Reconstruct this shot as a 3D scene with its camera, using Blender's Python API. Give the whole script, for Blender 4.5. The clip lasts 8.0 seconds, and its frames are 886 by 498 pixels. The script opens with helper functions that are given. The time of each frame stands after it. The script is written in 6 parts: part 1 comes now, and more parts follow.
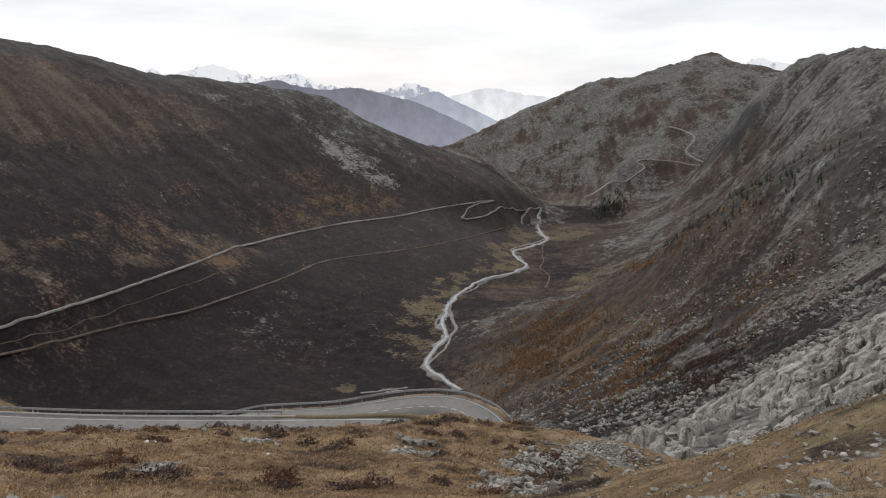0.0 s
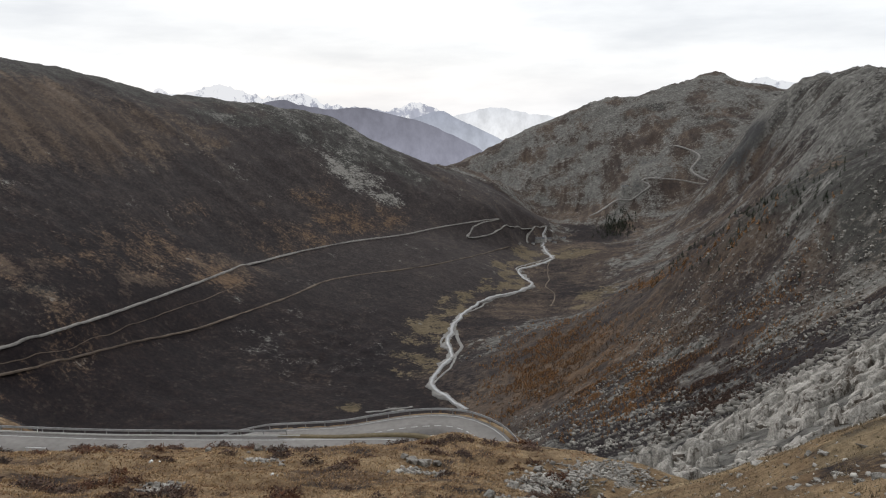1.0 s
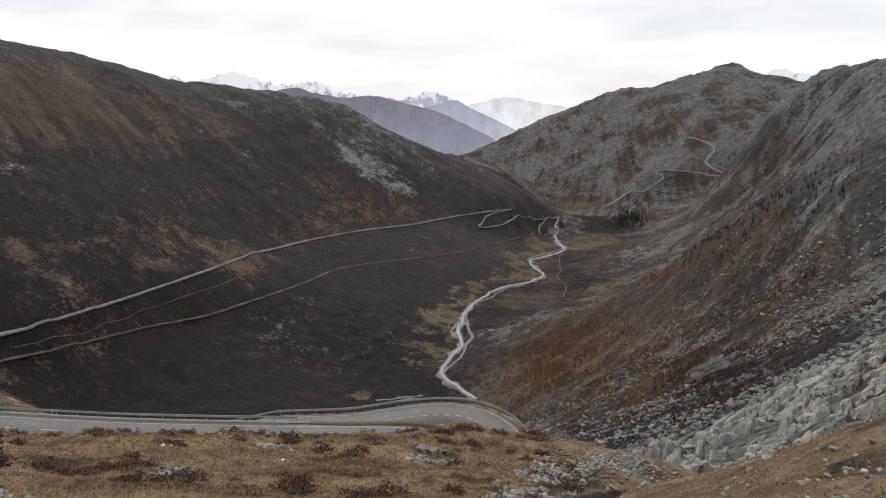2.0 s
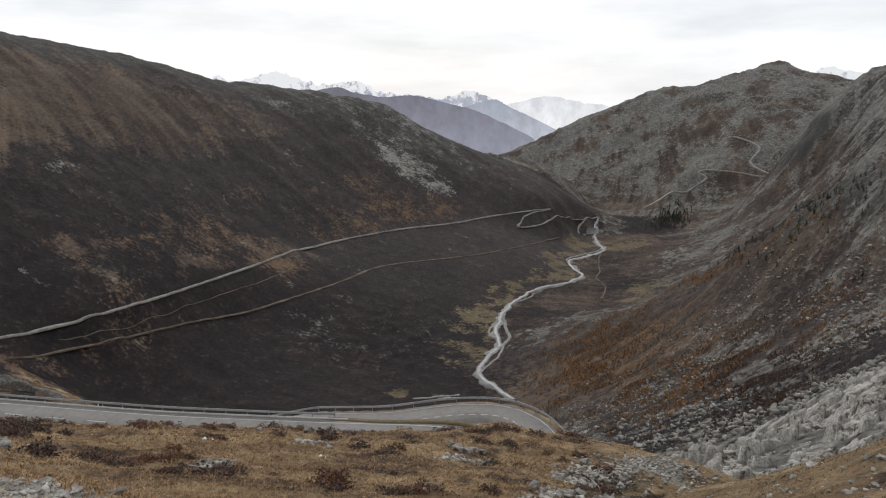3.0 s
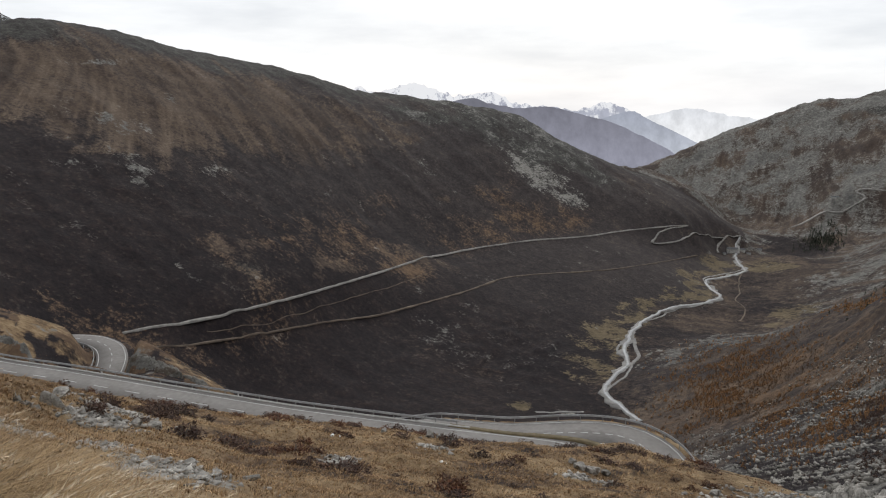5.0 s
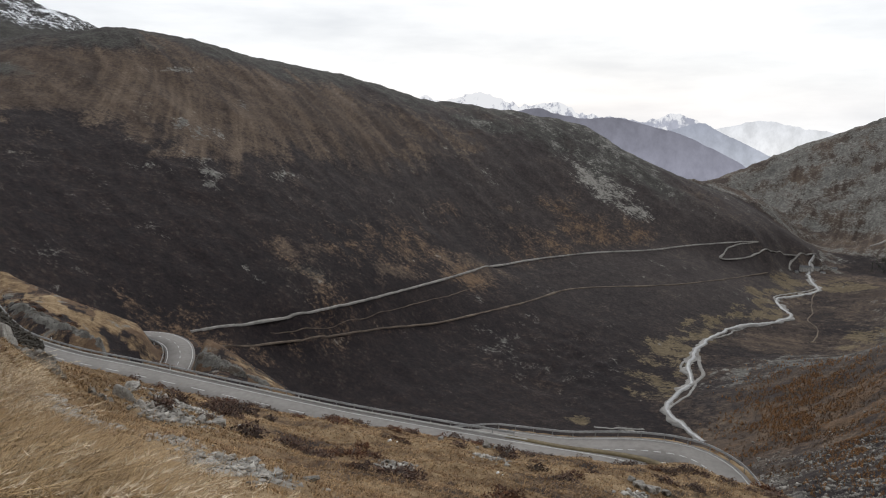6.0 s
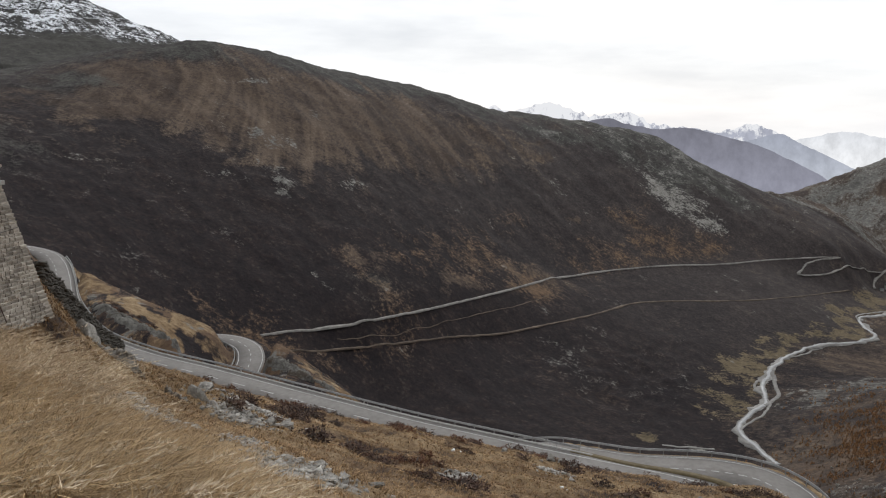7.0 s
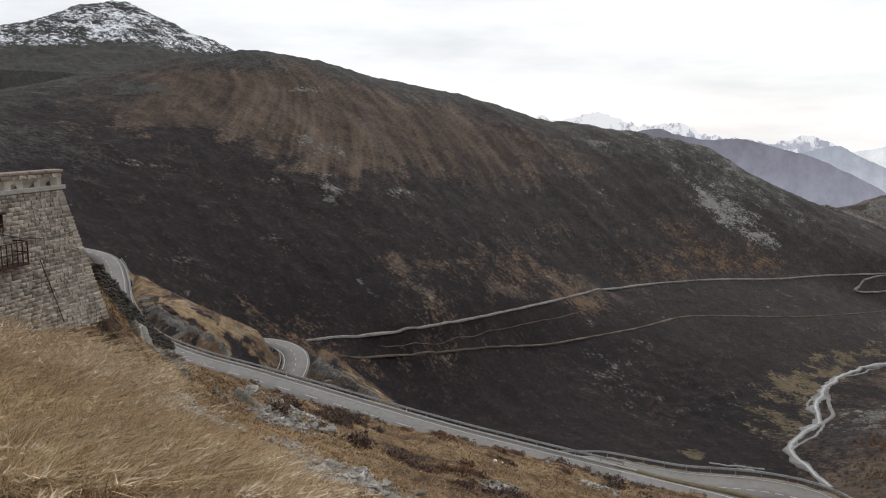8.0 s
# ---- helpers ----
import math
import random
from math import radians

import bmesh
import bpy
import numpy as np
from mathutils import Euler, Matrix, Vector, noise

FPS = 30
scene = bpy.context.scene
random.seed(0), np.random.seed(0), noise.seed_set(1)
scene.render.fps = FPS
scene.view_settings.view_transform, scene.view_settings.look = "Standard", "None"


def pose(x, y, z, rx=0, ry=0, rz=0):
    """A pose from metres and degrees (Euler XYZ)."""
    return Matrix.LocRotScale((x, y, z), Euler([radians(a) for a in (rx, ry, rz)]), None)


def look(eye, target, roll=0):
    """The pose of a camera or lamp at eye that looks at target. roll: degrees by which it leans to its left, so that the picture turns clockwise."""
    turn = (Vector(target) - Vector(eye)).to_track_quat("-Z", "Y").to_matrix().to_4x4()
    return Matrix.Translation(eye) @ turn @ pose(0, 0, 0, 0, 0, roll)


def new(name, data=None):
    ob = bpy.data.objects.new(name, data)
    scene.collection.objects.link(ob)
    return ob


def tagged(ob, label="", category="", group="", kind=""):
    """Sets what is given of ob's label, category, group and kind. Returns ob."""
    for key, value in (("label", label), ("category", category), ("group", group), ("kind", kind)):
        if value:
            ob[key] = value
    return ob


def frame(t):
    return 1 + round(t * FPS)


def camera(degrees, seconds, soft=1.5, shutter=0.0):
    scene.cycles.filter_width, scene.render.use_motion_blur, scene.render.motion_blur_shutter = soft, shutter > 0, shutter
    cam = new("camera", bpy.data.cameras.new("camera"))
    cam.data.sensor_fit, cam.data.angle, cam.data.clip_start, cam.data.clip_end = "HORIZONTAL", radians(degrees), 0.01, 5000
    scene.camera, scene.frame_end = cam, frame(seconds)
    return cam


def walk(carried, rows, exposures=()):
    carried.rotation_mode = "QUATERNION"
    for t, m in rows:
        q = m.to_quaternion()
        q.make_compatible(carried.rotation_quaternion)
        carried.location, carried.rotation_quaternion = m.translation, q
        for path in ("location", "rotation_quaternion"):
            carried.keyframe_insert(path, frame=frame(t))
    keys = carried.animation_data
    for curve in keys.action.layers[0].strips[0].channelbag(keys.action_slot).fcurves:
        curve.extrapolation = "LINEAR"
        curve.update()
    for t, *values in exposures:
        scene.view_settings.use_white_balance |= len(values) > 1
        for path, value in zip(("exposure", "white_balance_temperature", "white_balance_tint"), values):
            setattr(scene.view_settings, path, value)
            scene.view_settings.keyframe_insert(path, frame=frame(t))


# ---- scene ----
cam = camera(62.25, 8.0, soft=1.12)
walk(cam, [
    (0.0, pose(-0.000, -0.000, 0, 76.878, 0.541, -0.124)),
    (0.5, pose(-0.000, -0.000, 0, 77.853, 0.433, -0.463)),
    (1.0, pose(-0.000, -0.000, 0, 78.332, 0.677, 0.266)),
    (1.5, pose(-0.000, -0.000, 0, 77.659, 0.339, 0.732)),
    (3.0, pose(-0.000, -0.000, 0, 77.487, 0.318, 4.327)),
    (3.5, pose(-0.000, -0.000, 0, 77.639, 0.477, 7.219)),
    (4.0, pose(-0.000, -0.000, 0, 77.790, 0.553, 10.027)),
    (5.5, pose(-0.056, -0.030, 0, 78.694, -0.239, 16.973)),
    (6.0, pose(-0.088, -0.048, 0, 79.031, -0.502, 19.633)),
    (6.5, pose(-0.120, -0.066, 0, 79.436, -0.537, 22.339)),
    (7.0, pose(-0.148, -0.081, 0, 79.745, -0.520, 24.887)),
    (7.5, pose(-0.168, -0.092, 0, 80.099, -0.691, 27.062)),
    (8.0, pose(-0.176, -0.096, 0, 80.396, -0.877, 28.507)),
], [(0.0, 0.0), (8.0, 0.0)])

# ---- world and light: high overcast ----
world = bpy.data.worlds.new("overcast_sky")
scene.world = world
world.use_nodes = True
wn, wl = world.node_tree.nodes, world.node_tree.links
sky = wn.new("ShaderNodeTexSky")
sky.sky_type, sky.sun_disc = "NISHITA", False
sky.sun_elevation, sky.sun_rotation = radians(28), radians(-12)
coord = wn.new("ShaderNodeTexCoord")
flat = wn.new("ShaderNodeMapping")
flat.inputs["Scale"].default_value = (1.0, 1.0, 5.0)
wl.new(coord.outputs["Generated"], flat.inputs["Vector"])
cloud = wn.new("ShaderNodeTexNoise")
cloud.inputs["Scale"].default_value, cloud.inputs["Detail"].default_value, cloud.inputs["Roughness"].default_value = 3.2, 6.0, 0.55
wl.new(flat.outputs["Vector"], cloud.inputs["Vector"])
tone = wn.new("ShaderNodeValToRGB")
tone.color_ramp.elements[0].position, tone.color_ramp.elements[0].color = 0.33, (0.79, 0.82, 0.87, 1)
tone.color_ramp.elements[1].position, tone.color_ramp.elements[1].color = 0.56, (1.0, 1.02, 1.05, 1)
wl.new(cloud.outputs["Fac"], tone.inputs["Fac"])
thin = wn.new("ShaderNodeMixRGB")
thin.inputs["Fac"].default_value = 0.94
dim = wn.new("ShaderNodeMixRGB")
dim.blend_type, dim.inputs["Fac"].default_value, dim.inputs["Color2"].default_value = "MULTIPLY", 1.0, (0.1, 0.1, 0.1, 1)
wl.new(sky.outputs["Color"], dim.inputs["Color1"])
wl.new(dim.outputs["Color"], thin.inputs["Color1"])
wl.new(tone.outputs["Color"], thin.inputs["Color2"])
wl.new(thin.outputs["Color"], wn["Background"].inputs["Color"])
wn["Background"].inputs["Strength"].default_value = 1.0
sun = new("sun", bpy.data.lights.new("sun", "SUN"))
sun.data.energy, sun.data.angle, sun.data.color = 1.0, radians(14), (1.0, 0.98, 0.95)
sun.matrix_world = look((0, 0, 300), (60, -270, 140))


# ---- noise and landform ----
def cells(ix, iy, seed):
    h = (ix * 374761393 + iy * 668265263 + seed * 974634777) & 0xFFFFFFFF
    h = ((h ^ (h >> 13)) * 1274126177) & 0xFFFFFFFF
    h = ((h ^ (h >> 15)) * 2246822519) & 0xFFFFFFFF
    return ((h ^ (h >> 16)) & 0xFFFFFF) / 16777215.0


def soft_noise(x, y, seed=0):
    fx, fy = np.floor(x), np.floor(y)
    ix, iy = fx.astype(np.int64), fy.astype(np.int64)
    u, v = x - fx, y - fy
    u, v = u * u * u * (u * (u * 6 - 15) + 10), v * v * v * (v * (v * 6 - 15) + 10)
    a, b = cells(ix, iy, seed), cells(ix + 1, iy, seed)
    c, d = cells(ix, iy + 1, seed), cells(ix + 1, iy + 1, seed)
    return (a + (b - a) * u) * (1 - v) + (c + (d - c) * u) * v


def fractal(x, y, octaves=4, seed=0, gain=0.5):
    """Layered noise in 0..1."""
    total, weight, amount = 0.0, 0.0, 1.0
    for k in range(octaves):
        a = 0.6 + 0.9 * k
        total = total + amount * soft_noise((x * math.cos(a) - y * math.sin(a)) * 2 ** k, (x * math.sin(a) + y * math.cos(a)) * 2 ** k, seed + 17 * k)
        weight, amount = weight + amount, amount * gain
    return total / weight


def ridged(x, y, octaves=4, seed=0):
    """Sharp-crested layered noise in 0..1."""
    total, weight, amount = 0.0, 0.0, 1.0
    for k in range(octaves):
        a = 0.4 + 1.1 * k
        n = soft_noise((x * math.cos(a) - y * math.sin(a)) * 2 ** k, (x * math.sin(a) + y * math.cos(a)) * 2 ** k, seed + 29 * k)
        total = total + amount * (1 - np.abs(2 * n - 1))
        weight, amount = weight + amount, amount * 0.5
    return total / weight


def step(a, b, x):
    t = np.clip((x - a) / (b - a), 0, 1)
    return t * t * (3 - 2 * t)


# landform lines, in metres from the viewpoint: valley, roads, crests, banks
RIVER = [(26, 921, -410), (-12, 992, -415), (-25, 1058, -419), (4, 1158, -424), (5, 1291, -428), (35, 1459, -433), (82, 1575, -438), (151, 1638, -442), (198, 1733, -447), (185, 1890, -452), (243, 1967, -456), (297, 2080, -461), (308, 2358, -465), (372, 2578, -470)]
UPPER_ROAD = [(-573, 668, -262), (-509, 842, -280), (-459, 1080, -297), (-397, 1389, -315), (-399, 1430, -320), (-369, 1541, -327), (-302, 1645, -334), (-226, 1765, -341), (-122, 1873, -348), (-5, 2043, -355), (153, 2215, -362), (77, 2121, -371), (62, 2072, -382), (58, 2041, -391), (127, 2128, -393), (231, 2334, -406), (336, 2478, -428), (275, 2396, -440), (254, 2337, -455), (254, 2293, -463)]
TRACK = [(-536, 687, -281), (-492, 814, -308), (-427, 1009, -334), (-411, 1049, -344), (-362, 1170, -353), (-301, 1325, -362), (-253, 1490, -372), (-169, 1591, -381), (-85, 1671, -390), (23, 1803, -400), (177, 2123, -435)]
CREST_LEFT = [(-1718, 1024, 25), (-1599, 1087, 77), (-1475, 1144, 110), (-1348, 1193, 136), (-1250, 1268, 155), (-1219, 1403, 165), (-1150, 1558, 138), (-1073, 1706, 110), (-907, 1887, 69), (-805, 2017, 25), (-740, 2125, 11), (-663, 2202, 0), (-462, 2355, -33), (-384, 2470, -62), (-326, 2579, -160), (-169, 2695, -212), (-80, 2799, -264), (17, 2900, -288)]
NOSE_LEFT = [(150, 2896, -315), (262, 2888, -376), (329, 2881, -454)]
FAR_HILL = [(5, 3700, -350), (196, 3785, -274), (361, 3863, -197), (530, 3924, -134), (644, 3907, -83), (756, 3887, -35), (855, 3877, -7), (979, 3848, -8), (1063, 3846, 27), (1174, 3834, 40), (1223, 3861, 65), (1258, 3881, 37), (1300, 3910, 74), (1400, 3960, 97), (1450, 3995, 115), (1489, 3981, 85), (1543, 3960, 56), (1652, 3916, 45), (1760, 3868, 7), (1885, 3809, -22)]
FAR_HILL_FOOT = [(232, 3091, -378), (347, 3047, -444), (482, 2995, -473), (598, 2940, -454)]
PASS_ROAD = [(548, 2797, -454), (591, 2808, -436), (661, 2824, -393), (702, 2814, -401), (779, 2825, -346), (759, 2861, -324), (808, 2858, -317), (909, 2828, -324), (1006, 2794, -328), (963, 2905, -297), (1010, 2963, -240), (951, 3097, -208)]
MID_RIGHT_CREST = [(1060, 2330, 6), (1053, 2267, 27), (1044, 2194, 42), (1031, 2079, 42), (1015, 1997, 46), (995, 1917, 36), (948, 1761, 43), (917, 1619, 39), (881, 1501, 39), (850, 1330, 45)]
MID_RIGHT_EDGE = [(1043, 2436, -34), (1005, 2506, -124), (996, 2617, -217), (969, 2691, -315), (802, 2473, -385), (588, 2224, -451)]
MID_RIGHT_SLOPE = [(883, 1883, -94), (837, 1981, -249), (721, 1361, -69), (696, 1180, -52), (640, 1245, -148), (636, 1468, -230), (618, 1691, -317), (552, 1766, -387)]
FLOOR_RIGHT = [(440, 2273, -450), (444, 1932, -438), (370, 1542, -425), (283, 1382, -415)]
TREE_RIB = [(336, 557, -56), (321, 622, -86), (298, 699, -121), (331, 965, -208), (356, 1333, -346)]
RIGHT_SLOPE = [(293, 454, -105), (295, 476, -110), (289, 549, -126), (286, 639, -156), (278, 750, -195), (265, 860, -245), (233, 952, -286), (174, 1005, -335)]
RIGHT_LOW = [(224, 343, -99), (229, 364, -106), (239, 428, -132), (236, 475, -154), (219, 526, -181), (201, 597, -218), (172, 668, -261), (135, 768, -316), (101, 854, -358)]
SLAB = [(126, 198, -74), (120, 219, -89), (104, 222, -102), (96, 242, -117), (79, 227, -122)]
GORGE = [(175, 348, -135), (160, 378, -158), (141, 385, -173), (124, 412, -190), (109, 447, -212), (93, 522, -248), (80, 625, -297)]
SNOW_PEAK = [(-3773, 2064, 350), (-3715, 2166, 390), (-3662, 2216, 396), (-3588, 2297, 404), (-3523, 2360, 444), (-3457, 2438, 523), (-3388, 2516, 560), (-3370, 2540, 543), (-3341, 2578, 565), (-3313, 2614, 584), (-3250, 2692, 567), (-3184, 2739, 521), (-3107, 2797, 482), (-3039, 2826, 437), (-2961, 2865, 412), (-2888, 2911, 392), (-2848, 2921, 363)]
APRON = [(0, 0, -1.6), (-3, 2, -1.9), (3, 2, -1.9), (0, -6, -1.5), (-12, -6, -1.8), (12, -6, -1.2)]
BANK_LEFT = [(-4.3, 2.5, -2.5), (-10.4, 6, -3.9), (-21.7, 12.5, -7.1), (-30.5, 19.1, -10.8), (-32.4, 23.5, -11.9), (-33.9, 25.0, -10.4), (-37.8, 28.1, -11.5), (-35.7, 27.5, -12.4), (-40.5, 31.2, -14.0), (-36.0, 28.8, -13.6), (-43.0, 34.5, -16.2), (-33.9, 28.2, -13.8), (-40.0, 33.4, -16.2), (-46.9, 39.2, -19.0), (-37.7, 32.9, -16.3), (-22.2, 17, -9.5), (-8.6, 8.4, -6.2), (-28.5, 28, -16), (-60, 66, -33), (-43, 39.2, -19.4), (-37, 37, -18.4), (-31.3, 34.7, -18.8)]
BANK_MID = [(-5, 7.5, -5.2), (-13.6, 19.8, -11.8), (-28, 41.5, -23.8), (-2.5, 7.6, -6), (-11.1, 34.2, -21.1), (-20, 66, -33.5), (-0, 8, -6), (-0, 18, -12.5), (-0, 40, -24.4), (-2, 64, -33.5)]
BANK_RIGHT = [(3.5, 19.7, -13.5), (7.8, 44.3, -27), (8.3, 28.8, -18), (20.6, 69, -37.8), (7.8, 18.4, -11.3), (15.9, 36.7, -19.9), (23.4, 55.2, -37), (7.2, 10.8, -6.7), (16.3, 25.2, -11.9), (33.8, 52, -36), (34, 104.6, -66), (49.9, 98, -66), (20.1, 22.3, -9), (60.2, 66.9, -30)]
BELOW_ROAD = [(-0, 120, -60), (-0, 200, -112), (-0, 400, -232), (-0, 650, -352), (-37.1, 114.1, -60), (-102.6, 281.9, -172), (-205.2, 563.8, -332), (-105, 215, -140), (-71, 127, -68), (-272.3, 419.3, -275), (-381.2, 587.1, -342), (-435, 753.4, -356), (-226.3, 226.3, -150), (-396, 396, -290), (-352.2, 228.7, -150), (-545.1, 354, -190), (-147.6, 837.1, -396), (-271.9, 836.9, -388), (16.7, 118.8, -62), (27.8, 198.1, -112), (46.9, 296.3, -165)]
SPUR_UPPER = [(-190.5, 149.3, -46.8), (-160.7, 138.4, -46.4), (-149.2, 137.7, -49), (-136.5, 135.1, -51.6), (-129.7, 138.9, -55.8)]
SPUR_FACE = [(-146.7, 117.7, -44.8), (-130.6, 112, -44.9), (-117.8, 108.4, -44.6), (-106.8, 105.4, -44.9), (-98.1, 104.1, -45.6), (-93.7, 104.1, -46.2)]
SPUR_LOWER = [(-110.8, 134.2, -53.7), (-102.3, 130.8, -54.9), (-93.6, 129.8, -56.8), (-86.6, 128.6, -58.1), (-80.3, 126.7, -58.8), (-77, 125.2, -59.5)]
SPUR_LOW_FACE = [(-94.8, 116.3, -51.3), (-86.7, 116.3, -51.7), (-80.8, 116.8, -53.4)]
BANK_CREST = [(-37.3, 27.1, -10), (-41.8, 31.1, -12.5), (-45.2, 34.9, -15.5), (-49.2, 39.5, -18.4), (-53.1, 44.2, -21.2), (-56.3, 48.2, -23.6)]
BANK_EDGE = [(-95.5, 85.2, -41.9), (-80.9, 85.9, -44.3), (-63.3, 85, -45.3), (-53, 80.1, -42.5), (-45.4, 81.1, -42.8), (-36.5, 81.2, -40.9), (-31.1, 81.3, -40.9), (-23.3, 82.3, -41.6), (-14.5, 83.3, -42.4), (-6.9, 84.2, -43.0), (-1.9, 85.5, -42.2), (4.5, 84.9, -42.6), (10.1, 84.4, -43.5), (16.1, 82.4, -42.7)]
LEFT_BEYOND = [(-794.7, 422.5, -90), (-281.9, 102.6, -42), (-984.8, 173.6, 60), (-1503.5, 547.2, 40), (-2192.5, 976.2, 80), (-2490.5, 217.9, 300), (-1671.2, 1991.7, 0), (-1361.5, 2560.5, -120), (-1026.1, 2819.1, -200), (-473.2, 3366.9, -420), (-0, 3350, -520), (-0, 4300, -600), (-764.1, 4333.2, -560), (-1859.5, 3987.8, -400), (-2155.1, 1940.5, 120), (-2375.5, 1663.4, 120), (-2913.7, 1549.3, 220), (-3810, 2200, 300), (-3865, 1885, 230)]
RIGHT_BEYOND = [(192.8, 229.8, -45), (500, 500, -30), (1003.7, 1114.7, 10), (1160, 1640, -30), (86.6, 50, 10), (563.8, 205.2, 150), (1290, 2119.1, -70), (1498.2, 2940.3, -110), (1906.2, 2935.3, -50), (1410.7, 1941.6, -40), (824.8, 4677.8, -300), (1641.7, 4510.5, -120), (2400, 4156.9, -50), (2165.1, 1250, 300), (3677, 3085.4, 100)]
BEHIND = [(-0, -60, 4), (-0, -200, 60), (-0, -1000, 350), (-52, -30, 0), (-259.8, -150, 30), (-1299, -750, 280), (52, -30, 8), (433, -250, 180), (1732.1, -1000, 450), (-0, -4000, 500), (-4228.6, -1539.1, 350), (4228.6, -1539.1, 400)]

# the mountain road below the viewpoint, and the leg under it
PASS_LOWER = [(-176, 148, -66), (-158, 156, -64.5), (-141, 157, -63), (-130, 152.5, -62.3), (-122, 145, -62), (-116, 136, -62), (-109, 122, -62.5), (-98, 108, -64)]
PASS_UPPER = [(-262, 150, -45), (-240, 163, -45.5), (-222, 162, -46), (-204, 152.5, -46), (-184, 138.5, -46), (-157, 118.5, -46), (-130, 103, -46), (-111, 98, -46), (-92, 96.2, -46), (-70, 93.8, -46), (-50, 91.8, -46), (-36, 91.2, -46), (-22, 90.9, -46), (-9, 90.8, -46), (0, 89, -46)]
HAIRPIN = [(-62, 114, -62.5), (-45, 108, -56), (-31, 101.5, -50), (-23, 98.4, -48.2), (-15, 96.6, -47), (-6, 97.6, -46.1), (0, 97.7, -46), (3.5, 94.6, -46), (5.2, 90, -46), (5.2, 86, -46)]


def resample(line, gap):
    """Points at about even gaps along a smoothed polyline."""
    p = [Vector(q) for q in line]
    out = []
    for i in range(len(p) - 1):
        a, b, c, d = p[max(i - 1, 0)], p[i], p[i + 1], p[min(i + 2, len(p) - 1)]
        n = max(1, int(round((c - b).length / gap)))
        for k in range(n):
            t = k / n
            m0, m1 = (c - a) * 0.5, (d - b) * 0.5
            lim = (c - b).length
            m0 = m0 * min(1.0, lim / max(m0.length, 1e-6))
            m1 = m1 * min(1.0, lim / max(m1.length, 1e-6))
            out.append(b * (2 * t ** 3 - 3 * t ** 2 + 1) + m0 * (t ** 3 - 2 * t ** 2 + t) + c * (3 * t ** 2 - 2 * t ** 3) + m1 * (t ** 3 - t ** 2))
    return np.array([tuple(v) for v in out + [p[-1]]])


lines = [resample(q, g) for q, g in ((RIVER, 70), (UPPER_ROAD, 80), (TRACK, 80), (CREST_LEFT, 90), (NOSE_LEFT, 80), (FAR_HILL, 120), (FAR_HILL_FOOT, 120),
         (PASS_ROAD, 120), (MID_RIGHT_CREST, 120), (MID_RIGHT_EDGE, 90), (FLOOR_RIGHT, 120), (TREE_RIB, 90), (RIGHT_SLOPE, 90), (RIGHT_LOW, 70), (SLAB, 25), (GORGE, 50),
         (SNOW_PEAK, 150), (SPUR_UPPER, 9), (SPUR_LOWER, 9), (PASS_UPPER, 9), (PASS_LOWER, 9), (HAIRPIN, 9), (BANK_EDGE, 9), (BANK_CREST, 4), (SPUR_FACE, 9), (SPUR_LOW_FACE, 9))]
spots = [np.array(q, float) for q in (MID_RIGHT_SLOPE, APRON, BANK_LEFT, BANK_MID, BANK_RIGHT, BELOW_ROAD, LEFT_BEYOND, RIGHT_BEYOND, BEHIND)]
known = np.concatenate(lines + spots)
reach = np.hypot(known[:, 0], known[:, 1])
blunt = (0.016 * reach + 0.5) ** 2


def spread(x, y, kx, ky):
    return np.sqrt((x[:, None] - kx[None]) ** 2 + (y[:, None] - ky[None]) ** 2 + blunt[None])


n_known = len(known)
system = np.zeros((n_known + 3, n_known + 3))
system[:n_known, :n_known] = spread(known[:, 0], known[:, 1], known[:, 0], known[:, 1]) - np.diag(0.0008 * reach + 0.03)
system[:n_known, n_known:] = np.c_[np.ones(n_known), known[:, :2]]
system[n_known:, :n_known] = system[:n_known, n_known:].T
weights = np.linalg.solve(system, np.r_[known[:, 2], 0, 0, 0])


def smooth_land(x, y):
    out = np.empty(len(x))
    for i in range(0, len(x), 20000):
        s = slice(i, i + 20000)
        out[s] = spread(x[s], y[s], known[:, 0], known[:, 1]) @ weights[:n_known] + weights[n_known] + x[s] * weights[n_known + 1] + y[s] * weights[n_known + 2]
    return out


def off_line(x, y, line):
    """Distance to a polyline in plan, and the line's height there."""
    best, level = np.full(len(x), 1e9), np.zeros(len(x))
    for a, b in zip(line[:-1], line[1:]):
        d = b[:2] - a[:2]
        t = np.clip(((x - a[0]) * d[0] + (y - a[1]) * d[1]) / (d @ d), 0, 1)
        q = np.hypot(x - a[0] - t * d[0], y - a[1] - t * d[1])
        near = q < best
        best[near], level[near] = q[near], (a[2] + t * (b[2] - a[2]))[near]
    return best, level


def beside_line(x, y, line):
    """Distance to a line in plan, how far along it a place lies, and the line's height and distance from the viewpoint there, blended smoothly."""
    gone = np.r_[0, np.cumsum(np.linalg.norm(np.diff(line[:, :2], axis=0), axis=1))]
    best, total, way, level, off = np.full(len(x), 1e9), 0.0, 0.0, 0.0, 0.0
    for g, (px, py, pz) in zip(gone, line):
        q = (x - px) ** 2 + (y - py) ** 2 + 900.0
        w = (1e4 / q) ** 2.5
        best = np.minimum(best, q)
        total, way, level, off = total + w, way + w * g, level + w * pz, off + w * math.hypot(px, py)
    return np.sqrt(best), way / total, level / total, off / total


